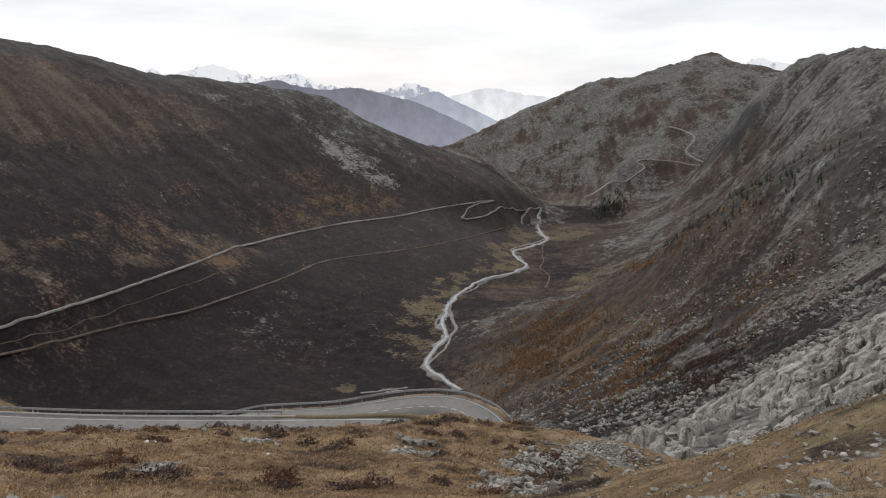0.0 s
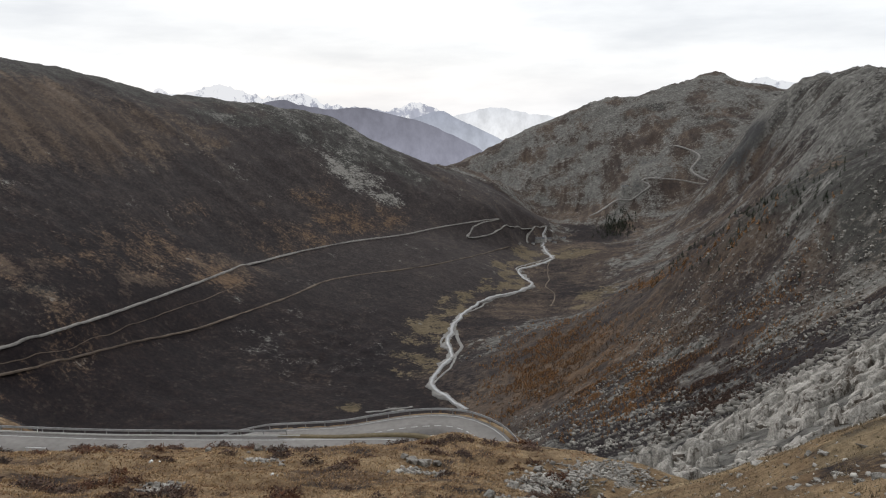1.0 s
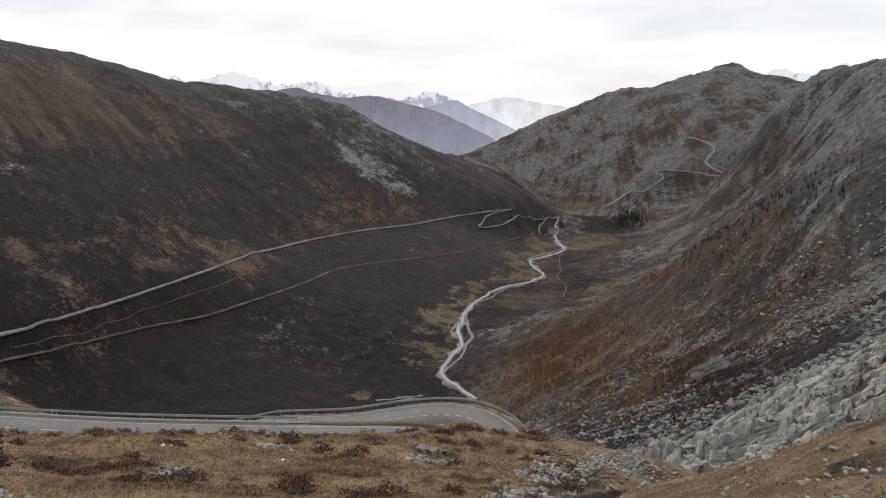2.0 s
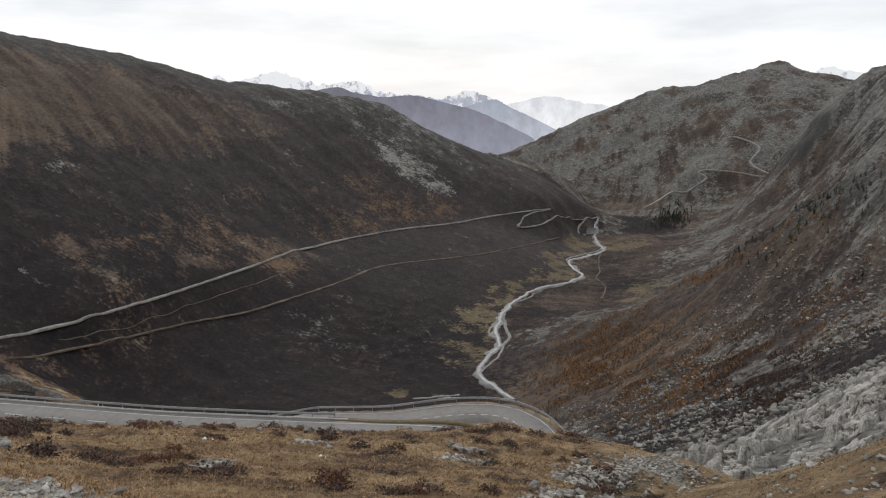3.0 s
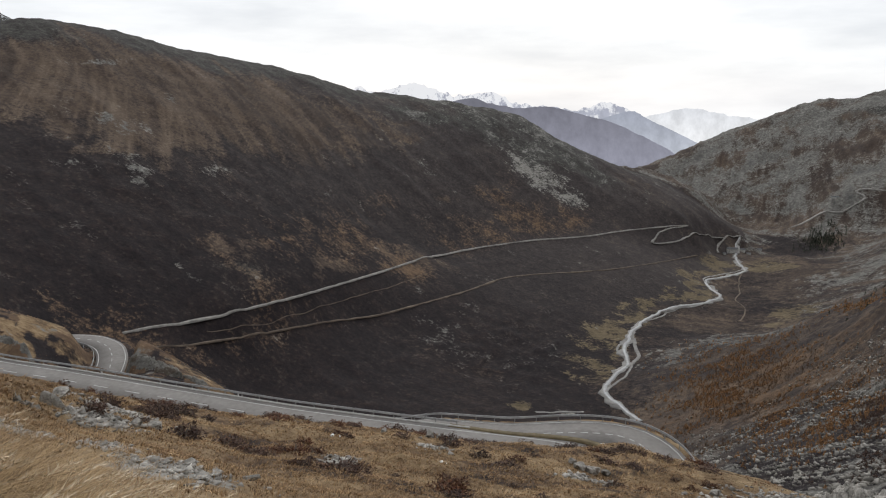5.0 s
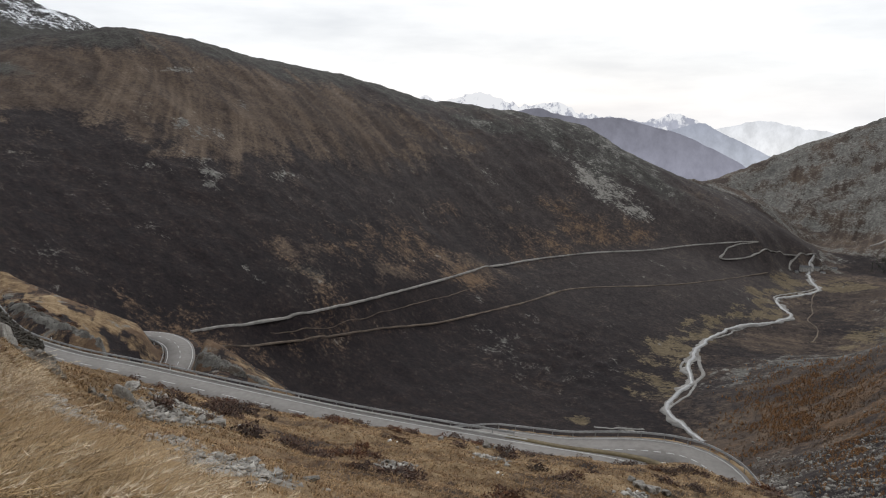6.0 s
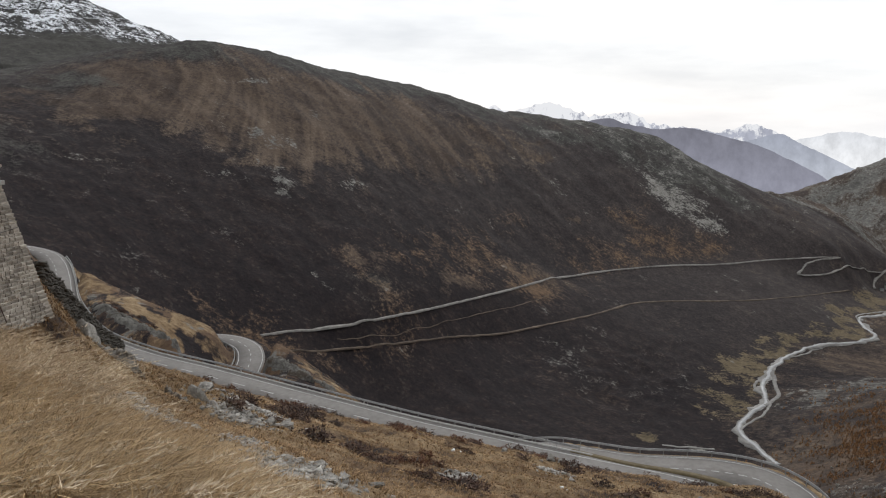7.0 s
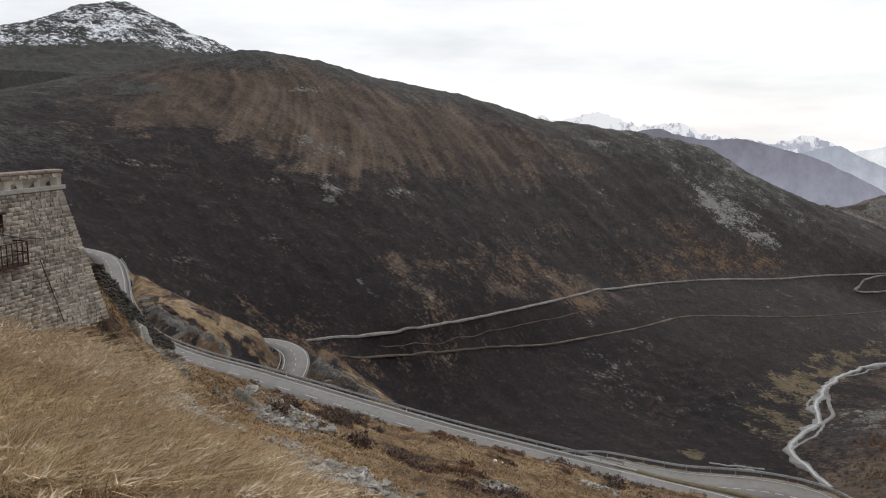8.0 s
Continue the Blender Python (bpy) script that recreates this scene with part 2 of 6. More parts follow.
left_crest, far_crest, right_crest = resample(CREST_LEFT, 60), resample(FAR_HILL, 80), resample(MID_RIGHT_CREST + [(800, 1100, 40), (700, 800, 40)], 90)


def fall_lines(x, y):
    """For the hillsides: which hill (0 none, 1 west, 2 far, 3 east), the way along its crest and down from it, and the crest's height."""
    r = np.hypot(x, y)
    hill = np.zeros(len(x), int)
    river = np.interp(y, river_line[:, 1], river_line[:, 0])
    hill[(r > 500) & (r < 3000) & (x < river) & (y > 0)] = 1
    hill[(r > 2750) & (x > -100) & (y > 0)] = 2
    hill[(r > 500) & (r < 2750) & (x > river) & (y > 300)] = 3
    way, down, top, off = np.zeros((4, len(x)))
    for k, line in ((1, left_crest), (2, far_crest), (3, right_crest)):
        m = hill == k
        down[m], way[m], top[m], off[m] = beside_line(x[m], y[m], line)
    way = way + 70 * (fractal(x / 300, y / 300, 3, 301) - 0.5) + 5000 * hill
    return hill, way, down, top, np.clip(r - off, 0, None) * (hill > 0)


upper_line, lower_line, hairpin_line = resample(PASS_UPPER, 2.0), resample(PASS_LOWER, 2.0), resample(HAIRPIN, 1.5)
river_line, valley_road, track_line, far_pass_line = resample(RIVER, 20), resample(UPPER_ROAD, 20), resample(TRACK, 20), resample(PASS_ROAD, 20)


def land(x, y):
    """Height of the ground: the landform, its relief, and the shelves cut for the roads."""
    z = smooth_land(x, y)
    r = np.hypot(x, y)
    along, across = 0.3 * x + 0.954 * y, 0.954 * x - 0.3 * y
    gully = ridged(along / 90, across / 420, 3, 5) - 0.55
    crag = ridged(x / 60, y / 60, 4, 8) - 0.55
    hump = fractal(x / 150, y / 150, 4, 2) - 0.5
    far = step(250, 900, r)
    flat = 1 - 0.93 * step(70, 15, z + 440) * step(700, 900, y) * step(3000, 2700, r)
    near_way = np.full(len(x), 1e9)
    out = r > 500
    for line in (UPPER_ROAD, TRACK, RIVER, PASS_ROAD):
        near_way[out] = np.minimum(near_way[out], off_line(x[out], y[out], resample(line, 60))[0])
    calm = step(10, 130, near_way)
    high = 1 + 1.8 * step(3100, 3600, r)
    z = z + far * flat * calm * (9 * gully + 7 * crag * high + 8 * hump)
    mid = step(110, 200, r) * (1 - 0.6 * far) * (0.06 + 0.94 * step(-60, 40, x) + 0.6 * step(330, 500, r) * step(40, -60, x))
    z = z + mid * (6 * (ridged(x / 28, y / 28, 4, 12) - 0.5) + 3 * (fractal(x / 9, y / 9, 3, 13) - 0.5))
    hill, way, down, top, back = fall_lines(x, y)
    z = z - np.minimum(0.3 * back, 70) * step(150, 60, top - z) * step(-240, -120, top)
    bluff = np.exp(-(((x + 190) / 130) ** 2 + ((y - 1170) / 190) ** 2))
    z = z + bluff * calm * (20 * (ridged(x / 60, y / 110, 4, 27) - 0.5) + 8 * (ridged(x / 22, y / 40, 3, 28) - 0.5))
    clear = step(0, 45, np.abs(z - top) + 0.3 * down)
    gullies = (ridged(way / 150, down / 700, 3, 17) - 0.55, ridged(way / 48, down / 330, 3, 18) - 0.55)
    z = z + (hill == 1) * far * flat * calm * clear * (5 * gullies[0] + 3.5 * gullies[1])
    z = z + (hill == 2) * flat * calm * (26 * clear * gullies[0] + 16 * clear * gullies[1] + (0.3 + 0.7 * clear) * 22 * (ridged(x / 130, y / 130, 5, 24) - 0.5))
    ribs = step(90, 260, x - np.interp(y, river_line[:, 1], river_line[:, 0])) * step(560, 900, y)
    z = z + (hill == 3) * ribs * flat * calm * (-3 + 20 * clear * gullies[0] + 9 * clear * gullies[1] + (0.25 + 0.75 * clear) * (34 * (ridged(x / 140, y / 140, 5, 19) - 0.55) + 24 * (ridged(x / 46, y / 46, 4, 35) - 0.55)) * step(-330, -200, z))
    summit = step(2300, 2900, r) * (x < -1500)
    z = z + summit * (34 * (ridged(x / 210, y / 210, 5, 25) - 0.5) + 9 * (ridged(x / 40, y / 40, 3, 26) - 0.5))
    turn = np.degrees(np.arctan2(x, y))
    z = z + 0.75 * step(18, 30, turn) * step(14, 36, r) * step(62, 42, r) * (y > 0)
    rough = step(3, 10, r) * (1 - step(120, 250, r))
    z = z + rough * (1.6 * (fractal(x / 11, y / 11, 3, 21) - 0.5) * step(8, 40, r) + 0.5 * (fractal(x / 2.4, y / 2.4, 3, 22) - 0.5) + 1.1 * (fractal(x / 5, y / 5, 3, 23) - 0.5) * step(24, 40, r) * step(84, 74, r))
    for line, half, ease in ((hairpin_line, 4.6, 3.5), (lower_line, 4.4, 4.5), (upper_line, 4.2, 2.8)):
        near = (x > line[:, 0].min() - 30) & (x < line[:, 0].max() + 30) & (y > line[:, 1].min() - 30) & (y < line[:, 1].max() + 30)
        d, level = off_line(x[near], y[near], line)
        k = 1 - step(half, half + ease, d)
        z[near] = z[near] * (1 - k) + (level - 0.25) * k
    return z


fine = np.radians(np.arange(-37, 65.01, 0.125))
rest = np.radians(np.arange(67.5, 321, 2.5))
turns = np.r_[fine, rest]
rings = np.exp(np.r_[np.linspace(math.log(0.8), math.log(8), 50)[:-1], np.linspace(math.log(8), math.log(260), 280)[:-1], np.linspace(math.log(260), math.log(4950), 420)])
grid_x = -np.sin(turns)[None] * rings[:, None]
grid_y = np.cos(turns)[None] * rings[:, None]
grid_z = land(grid_x.ravel(), grid_y.ravel()).reshape(grid_x.shape)


def ground_zs(x, y):
    """Heights of the ground sheet itself at many places."""
    a = np.arctan2(-x, y)
    a = np.where(a < turns[0], a + 2 * math.pi, a)
    j = np.clip(np.searchsorted(turns, a) - 1, 0, len(turns) - 2)
    r = np.clip(np.hypot(x, y), 0.81, 4949)
    i = np.clip(np.searchsorted(rings, r) - 1, 0, len(rings) - 2)
    s, t = np.clip((a - turns[j]) / (turns[j + 1] - turns[j]), 0, 1), np.log(r / rings[i]) / np.log(rings[i + 1] / rings[i])
    return (grid_z[i, j] * (1 - s) + grid_z[i, j + 1] * s) * (1 - t) + (grid_z[i + 1, j] * (1 - s) + grid_z[i + 1, j + 1] * s) * t


def ground_z(x, y):
    return float(ground_zs(np.array([x]), np.array([y]))[0])


# land_end

# ---- materials ----
def material(name, rough=0.9):
    m = bpy.data.materials.new(name)
    m.use_nodes = True
    nt = m.node_tree
    b = nt.nodes["Principled BSDF"]
    b.inputs["Roughness"].default_value = rough
    b.inputs["Specular IOR Level"].default_value = 0.25
    return m, nt, b


def put(nt, socket, value):
    if hasattr(value, "is_linked"):
        nt.links.new(value, socket)
    else:
        socket.default_value = value


def place_of(nt, scale=(1, 1, 1), turn=0.0):
    c = nt.nodes.new("ShaderNodeTexCoord")
    m = nt.nodes.new("ShaderNodeMapping")
    m.inputs["Scale"].default_value = scale
    m.inputs["Rotation"].default_value = (0, 0, turn)
    nt.links.new(c.outputs["Object"], m.inputs["Vector"])
    return m.outputs["Vector"]


def grain(nt, where, scale, detail=5.0, rough=0.6):
    n = nt.nodes.new("ShaderNodeTexNoise")
    n.inputs["Scale"].default_value, n.inputs["Detail"].default_value, n.inputs["Roughness"].default_value = scale, detail, rough
    nt.links.new(where, n.inputs["Vector"])
    return n.outputs["Fac"]


def cracks(nt, where, scale, feature="F1"):
    n = nt.nodes.new("ShaderNodeTexVoronoi")
    n.feature = feature
    n.inputs["Scale"].default_value = scale
    nt.links.new(where, n.inputs["Vector"])
    return n.outputs["Distance"]


def ramp(nt, fac, *stops):
    n = nt.nodes.new("ShaderNodeValToRGB")
    while len(n.color_ramp.elements) < len(stops):
        n.color_ramp.elements.new(0.5)
    for e, (p, c) in zip(n.color_ramp.elements, stops):
        e.position, e.color = p, ((c, c, c, 1) if isinstance(c, (int, float)) else (*c, 1))
    put(nt, n.inputs["Fac"], fac)
    return n.outputs["Color"]


def blend(nt, fac, a, b, kind="MIX"):
    n = nt.nodes.new("ShaderNodeMixRGB")
    n.blend_type = kind
    for s, v in zip(n.inputs, (fac, a, b)):
        put(nt, s, (*v, 1) if isinstance(v, tuple) else v)
    return n.outputs["Color"]


def sums(nt, kind, a, b, c=None):
    n = nt.nodes.new("ShaderNodeMath")
    n.operation = kind
    for s, v in zip(n.inputs, (a, b, c)):
        if v is not None:
            put(nt, s, v)
    return n.outputs["Value"]


def relief(nt, bsdf, height, strength, distance):
    n = nt.nodes.new("ShaderNodeBump")
    n.inputs["Strength"].default_value, n.inputs["Distance"].default_value = strength, distance
    nt.links.new(height, n.inputs["Height"])
    nt.links.new(n.outputs["Normal"], bsdf.inputs["Normal"])


def own_random(nt):
    return nt.nodes.new("ShaderNodeObjectInfo").outputs["Random"]


def island_random(nt):
    return nt.nodes.new("ShaderNodeNewGeometry").outputs["Random Per Island"]


def simple(name, dark, light, scale, rough=0.9, bump=0.3, depth=0.02, vary="", metal=0.0):
    """A plain surface: two tones by grain at two scales, and relief."""
    m, nt, b = material(name, rough)
    w = place_of(nt)
    f = sums(nt, "ADD", sums(nt, "MULTIPLY", grain(nt, w, scale), 0.6), sums(nt, "MULTIPLY", grain(nt, w, scale * 0.13, 3), 0.4))
    c = ramp(nt, f, (0.36, dark), (0.64, light))
    if vary:
        v = own_random(nt) if vary == "own" else island_random(nt)
        c = blend(nt, 1.0, c, ramp(nt, v, (0.0, (0.62, 0.6, 0.58)), (1.0, (1.3, 1.28, 1.25))), "MULTIPLY")
    nt.links.new(c, b.inputs["Base Color"])
    b.inputs["Metallic"].default_value = metal
    if bump:
        relief(nt, b, f, bump, depth)
    return m


def rock_face(name, dark, light, size, vary=""):
    """Jointed granite: two-tone grain, lichen, and dirt-dark joints."""
    m, nt, b = material(name, 0.92)
    w = place_of(nt)
    wob = nt.nodes.new("ShaderNodeMixRGB")
    wob.blend_type, wob.inputs["Fac"].default_value = "ADD", 1.2 * size
    nt.links.new(w, wob.inputs["Color1"])
    nz = nt.nodes.new("ShaderNodeTexNoise")
    nz.inputs["Scale"].default_value = 0.8 / size
    nt.links.new(w, nz.inputs["Vector"])
    nt.links.new(nz.outputs["Color"], wob.inputs["Color2"])
    f = sums(nt, "ADD", sums(nt, "MULTIPLY", grain(nt, w, 2.6 / size, 7, 0.7), 0.55), sums(nt, "MULTIPLY", grain(nt, w, 0.35 / size, 5, 0.6), 0.45))
    c = ramp(nt, f, (0.36, dark), (0.52, tuple(0.45 * p + 0.55 * q for p, q in zip(dark, light))), (0.66, light))
    big, small = cracks(nt, wob.outputs["Color"], 0.42 / size, "DISTANCE_TO_EDGE"), cracks(nt, wob.outputs["Color"], 1.3 / size, "DISTANCE_TO_EDGE")
    gate = ramp(nt, grain(nt, w, 0.25 / size, 3), (0.42, 0.0), (0.58, 1.0))
    j1 = blend(nt, gate, (0.75, 0.75, 0.75), ramp(nt, big, (0.0, 0.3), (0.035, 1.0)))
    j1 = blend(nt, 1.0, j1, ramp(nt, big, (0.0, 0.7), (0.05, 1.0)), "LIGHTEN")
    j2 = ramp(nt, small, (0.0, 0.68), (0.06, 1.0))
    c = blend(nt, 1.0, blend(nt, 1.0, c, j1, "MULTIPLY"), j2, "MULTIPLY")
    turf = ramp(nt, sums(nt, "ADD", sums(nt, "MULTIPLY", grain(nt, w, 0.16 / size, 6, 0.65), 0.7), sums(nt, "MULTIPLY", grain(nt, w, 1.1 / size, 5, 0.7), 0.3)), (0.545, 0.0), (0.58, 0.85))
    c = blend(nt, turf, c, (0.055, 0.04, 0.028))
    if vary:
        c = blend(nt, 1.0, c, ramp(nt, own_random(nt), (0.0, (0.7, 0.68, 0.65)), (1.0, (1.25, 1.24, 1.22))), "MULTIPLY")
    nt.links.new(c, b.inputs["Base Color"])
    relief(nt, b, sums(nt, "ADD", f, sums(nt, "ADD", sums(nt, "MULTIPLY", j1, 0.35), sums(nt, "MULTIPLY", j2, 0.2))), 0.8, 0.2 * size)
    return m


def ground_material():
    m, nt, b = material("mountain_ground", 0.95)
    b.inputs["Specular IOR Level"].default_value = 0.1
    w = place_of(nt)
    one, two = nt.nodes.new("ShaderNodeAttribute"), nt.nodes.new("ShaderNodeAttribute")
    one.attribute_name, two.attribute_name = "cover_one", "cover_two"
    s1, s2 = nt.nodes.new("ShaderNodeSeparateColor"), nt.nodes.new("ShaderNodeSeparateColor")
    nt.links.new(one.outputs["Color"], s1.inputs["Color"])
    nt.links.new(two.outputs["Color"], s2.inputs["Color"])
    broad, patch, clump = grain(nt, w, 0.006, 5), grain(nt, w, 0.04, 6, 0.65), grain(nt, w, 0.16, 6, 0.7)
    tuft, blade = grain(nt, w, 0.6, 6, 0.7), grain(nt, w, 5.0, 5, 0.7)
    three = nt.nodes.new("ShaderNodeAttribute")
    three.attribute_name = "cover_three"
    s3 = nt.nodes.new("ShaderNodeSeparateColor")
    nt.links.new(three.outputs["Color"], s3.inputs["Color"])
    streak = s3.outputs[2]

    def add(*pairs):
        total = None
        for v, k in pairs:
            q = sums(nt, "MULTIPLY", v, k)
            total = q if total is None else sums(nt, "ADD", total, q)
        return total

    def spread(v, lo, hi):
        return ramp(nt, v, (lo, 0.0), (hi, 1.0))

    fine_mix = spread(add((patch, 0.2), (clump, 0.3), (tuft, 0.3), (blade, 0.2)), 0.36, 0.64)
    wide_mix = spread(add((broad, 0.35), (patch, 0.35), (clump, 0.3)), 0.36, 0.64)
    streaked = spread(add((blend(nt, two.outputs["Alpha"], clump, streak), 0.66), (clump, 0.2), (tuft, 0.14)), 0.3, 0.7)
    dots = ramp(nt, add((cracks(nt, w, 0.11), 1.0), (spread(patch, 0.45, 0.62), -0.32)), (0.0, 1.0), (0.05, 0.0))
    heath = ramp(nt, add((fine_mix, 0.55), (wide_mix, 0.45)), (0.1, (0.0125, 0.0108, 0.0118)), (0.45, (0.0205, 0.0165, 0.0172)), (0.7, (0.031, 0.0232, 0.0218)), (0.97, (0.052, 0.038, 0.032)))
    heath = blend(nt, sums(nt, "MULTIPLY", dots, 0.22), heath, (0.085, 0.075, 0.062))
    grass_hi = ramp(nt, add((streaked, 0.55), (fine_mix, 0.25), (wide_mix, 0.2)), (0.12, (0.034, 0.0262, 0.0225)), (0.45, (0.066, 0.049, 0.039)), (0.72, (0.112, 0.083, 0.062)), (0.95, (0.175, 0.136, 0.1)))
    # lighter, greyer heath with the haze of distance put into its colour
    hazed_heath = ramp(nt, add((fine_mix, 0.6), (wide_mix, 0.4)), (0.1, (0.025, 0.0215, 0.0215)), (0.5, (0.046, 0.0385, 0.0372)), (0.95, (0.088, 0.074, 0.066)))
    turf = ramp(nt, add((fine_mix, 0.5), (wide_mix, 0.25), (streak, 0.25)), (0.12, (0.027, 0.026, 0.0245)), (0.45, (0.05, 0.048, 0.0435)), (0.75, (0.083, 0.08, 0.071)), (0.97, (0.14, 0.136, 0.121)))
    bare = ramp(nt, add((fine_mix, 0.5), (wide_mix, 0.3), (streak, 0.2)), (0.15, (0.017, 0.0165, 0.017)), (0.5, (0.042, 0.041, 0.041)), (0.75, (0.08, 0.078, 0.075)), (0.97, (0.17, 0.165, 0.155)))
    near = ramp(nt, fine_mix, (0.05, (0.05, 0.031, 0.02)), (0.35, (0.128, 0.084, 0.048)), (0.62, (0.235, 0.165, 0.095)), (0.95, (0.37, 0.285, 0.18)))
    crack = cracks(nt, w, 0.1)
    rock = ramp(nt, add((fine_mix, 0.5), (wide_mix, 0.2), (crack, 0.45)), (0.1, (0.045, 0.042, 0.038)), (0.4, (0.088, 0.083, 0.075)), (0.65, (0.14, 0.134, 0.122)), (0.95, (0.25, 0.24, 0.22)))
    scree = ramp(nt, add((fine_mix, 0.75), (cracks(nt, w, 1.6), 0.3)), (0.1, (0.075, 0.068, 0.06)), (0.5, (0.2, 0.188, 0.168)), (0.95, (0.36, 0.345, 0.315)))
    meadow = ramp(nt, add((fine_mix, 0.6), (wide_mix, 0.4)), (0.1, (0.045, 0.036, 0.023)), (0.5, (0.115, 0.09, 0.056)), (0.9, (0.19, 0.148, 0.095)))
    rust = ramp(nt, add((fine_mix, 0.6), (wide_mix, 0.4)), (0.1, (0.045, 0.031, 0.023)), (0.5, (0.105, 0.069, 0.045)), (0.9, (0.19, 0.126, 0.08)))
    snow = (0.75, 0.77, 0.8)

    def ragged(mask, amount=0.9, lo=0.4, hi=0.6, by=None):
        by = by or sums(nt, "ADD", sums(nt, "MULTIPLY", fine_mix, 0.6), sums(nt, "MULTIPLY", wide_mix, 0.4))
        torn = ramp(nt, sums(nt, "ADD", mask, sums(nt, "MULTIPLY", sums(nt, "SUBTRACT", by, 0.5), amount)), (lo, 0.0), (hi, 1.0))
        return blend(nt, 1.0, torn, ramp(nt, mask, (0.02, 0.0), (0.2, 1.0)), "MULTIPLY")

    c = blend(nt, three.outputs["Alpha"], heath, hazed_heath)
    c = blend(nt, ragged(s1.outputs[0], 1.0, 0.25, 0.75), c, grass_hi)
    c = blend(nt, ragged(s3.outputs[0], 0.9, 0.3, 0.7), c, turf)
    c = blend(nt, ragged(s2.outputs[2], 1.1, 0.3, 0.7), c, rust)
    c = blend(nt, ragged(s2.outputs[0], 1.0, 0.4, 0.62), c, meadow)
    c = blend(nt, ragged(one.outputs["Alpha"], 0.7, 0.35, 0.65), c, near)
    c = blend(nt, ragged(s1.outputs[1], 1.2, 0.36, 0.66), c, rock)
    c = blend(nt, ragged(s3.outputs[1], 1.0, 0.36, 0.6), c, bare)
    c = blend(nt, ragged(s1.outputs[2], 1.2, 0.42, 0.6), c, scree)
    c = blend(nt, ragged(s2.outputs[1], 1.6, 0.46, 0.56, spread(add((broad, 0.3), (patch, 0.45), (clump, 0.25)), 0.4, 0.6)), c, snow)
    nt.links.new(c, b.inputs["Base Color"])
    relief(nt, b, add((patch, 2.0), (clump, 1.2), (tuft, 0.5), (blade, 0.06)), 0.7, 1.0)
    return m


# ---- building helpers ----
def part(name, bm, mat, parent=None, label=""):
    me = bpy.data.meshes.new(name)
    bm.to_mesh(me)
    bm.free()
    return hang(name, me, mat, parent, label)


def hang(name, me, mat, parent=None, label=""):
    if mat and not me.materials:
        me.materials.append(mat)
    ob = new(name, me)
    if parent:
        ob.parent = parent
    if label:
        ob["label"] = label
    return ob


def raw_mesh(name, verts, faces):
    """A mesh from arrays; faces all of one size."""
    verts, faces = np.asarray(verts, np.float32), np.asarray(faces, np.int32)
    me = bpy.data.meshes.new(name)
    n, k = faces.shape
    me.vertices.add(len(verts))
    me.vertices.foreach_set("co", verts.ravel())
    me.loops.add(n * k)
    me.loops.foreach_set("vertex_index", faces.ravel())
    me.polygons.add(n)
    me.polygons.foreach_set("loop_start", np.arange(0, n * k, k, dtype=np.int32))
    me.update(calc_edges=True)
    me.validate()
    return me


def smooth(me, on=True):
    me.polygons.foreach_set("use_smooth", np.full(len(me.polygons), on))
    return me


def box(bm, size, centre, turn=0.0, bevel=0.0):
    m = Matrix.Translation(centre) @ Matrix.Rotation(turn, 4, "Z") @ Matrix.Diagonal((*size, 1))
    made = bmesh.ops.create_cube(bm, size=1.0, matrix=m)
    if bevel:
        es = {e for v in made["verts"] for e in v.link_edges}
        bmesh.ops.bevel(bm, geom=list(es), offset=bevel, segments=1, affect="EDGES")


def sides(line):
    """Unit normals in plan, to the left of a polyline."""
    d = np.gradient(line[:, :2], axis=0)
    d /= np.maximum(np.linalg.norm(d, axis=1), 1e-6)[:, None]
    return np.c_[-d[:, 1], d[:, 0]]


def ribbon(line, left, right, lift=0.0, thick=0.3):
    """A strip with thickness along a line: left and right are widths, or arrays of them."""
    n = sides(line)
    k = len(line)
    a, c = line.copy(), line.copy()
    a[:, :2] += n * np.broadcast_to(left, k)[:, None]
    c[:, :2] -= n * np.broadcast_to(right, k)[:, None]
    a[:, 2] += lift
    c[:, 2] += lift
    low = np.array([0, 0, thick])
    v = np.concatenate([a, c, a - low, c - low])
    f = []
    for i in range(k - 1):
        f += [(i, k + i, k + i + 1, i + 1), (i, i + 1, 2 * k + i + 1, 2 * k + i), (k + i, 3 * k + i, 3 * k + i + 1, k + i + 1)]
    f += [(0, 2 * k, 3 * k, k), (k - 1, 2 * k - 1, 4 * k - 1, 3 * k - 1)]
    return v, f


# ---- ground ----
def plan_patch(x, y, c):
    """1 at a patch's centre, 0 at its rim and beyond; c: centre and two half-axes in plan."""
    det = c[2] * c[5] - c[3] * c[4]
    dx, dy = x - c[0], y - c[1]
    u, v = (dx * c[5] - dy * c[4]) / det, (dy * c[2] - dx * c[3]) / det
    return np.clip(1.25 - np.hypot(u, v), 0, 1)


MEADOWS = [(-42, 1285, 47, 1, -2, 90), (-76, 1152, 28, 2, -3, 47), (24, 1490, 34, 16, 2, 87), (87, 1667, 42, 26, 3, 67), (241, 2092, 65, 40, 12, 110), (144, 1711, 38, 26, 3, 39),
           (323, 1581, 60, -20, 26, 131), (362, 2123, 75, -10, 18, 111), (-86, 1100, 24, -5, -2, 25), (-135, 926, 24, 3, -4, 27)]
TAN = [(-389, 1354, 62, 64, -11, 77), (-440, 1334, 44, 44, -7, 92), (-503, 1343, 17, 52, -6, 16), (-442, 1697, 30, 40, -3, 10), (-582, 978, 35, 48, -17, 46), (-478, 1121, 35, 70, -10, 36), (-482, 1115, 19, 53, -7, 20), (-573, 1025, 19, 10, -9, 18)]
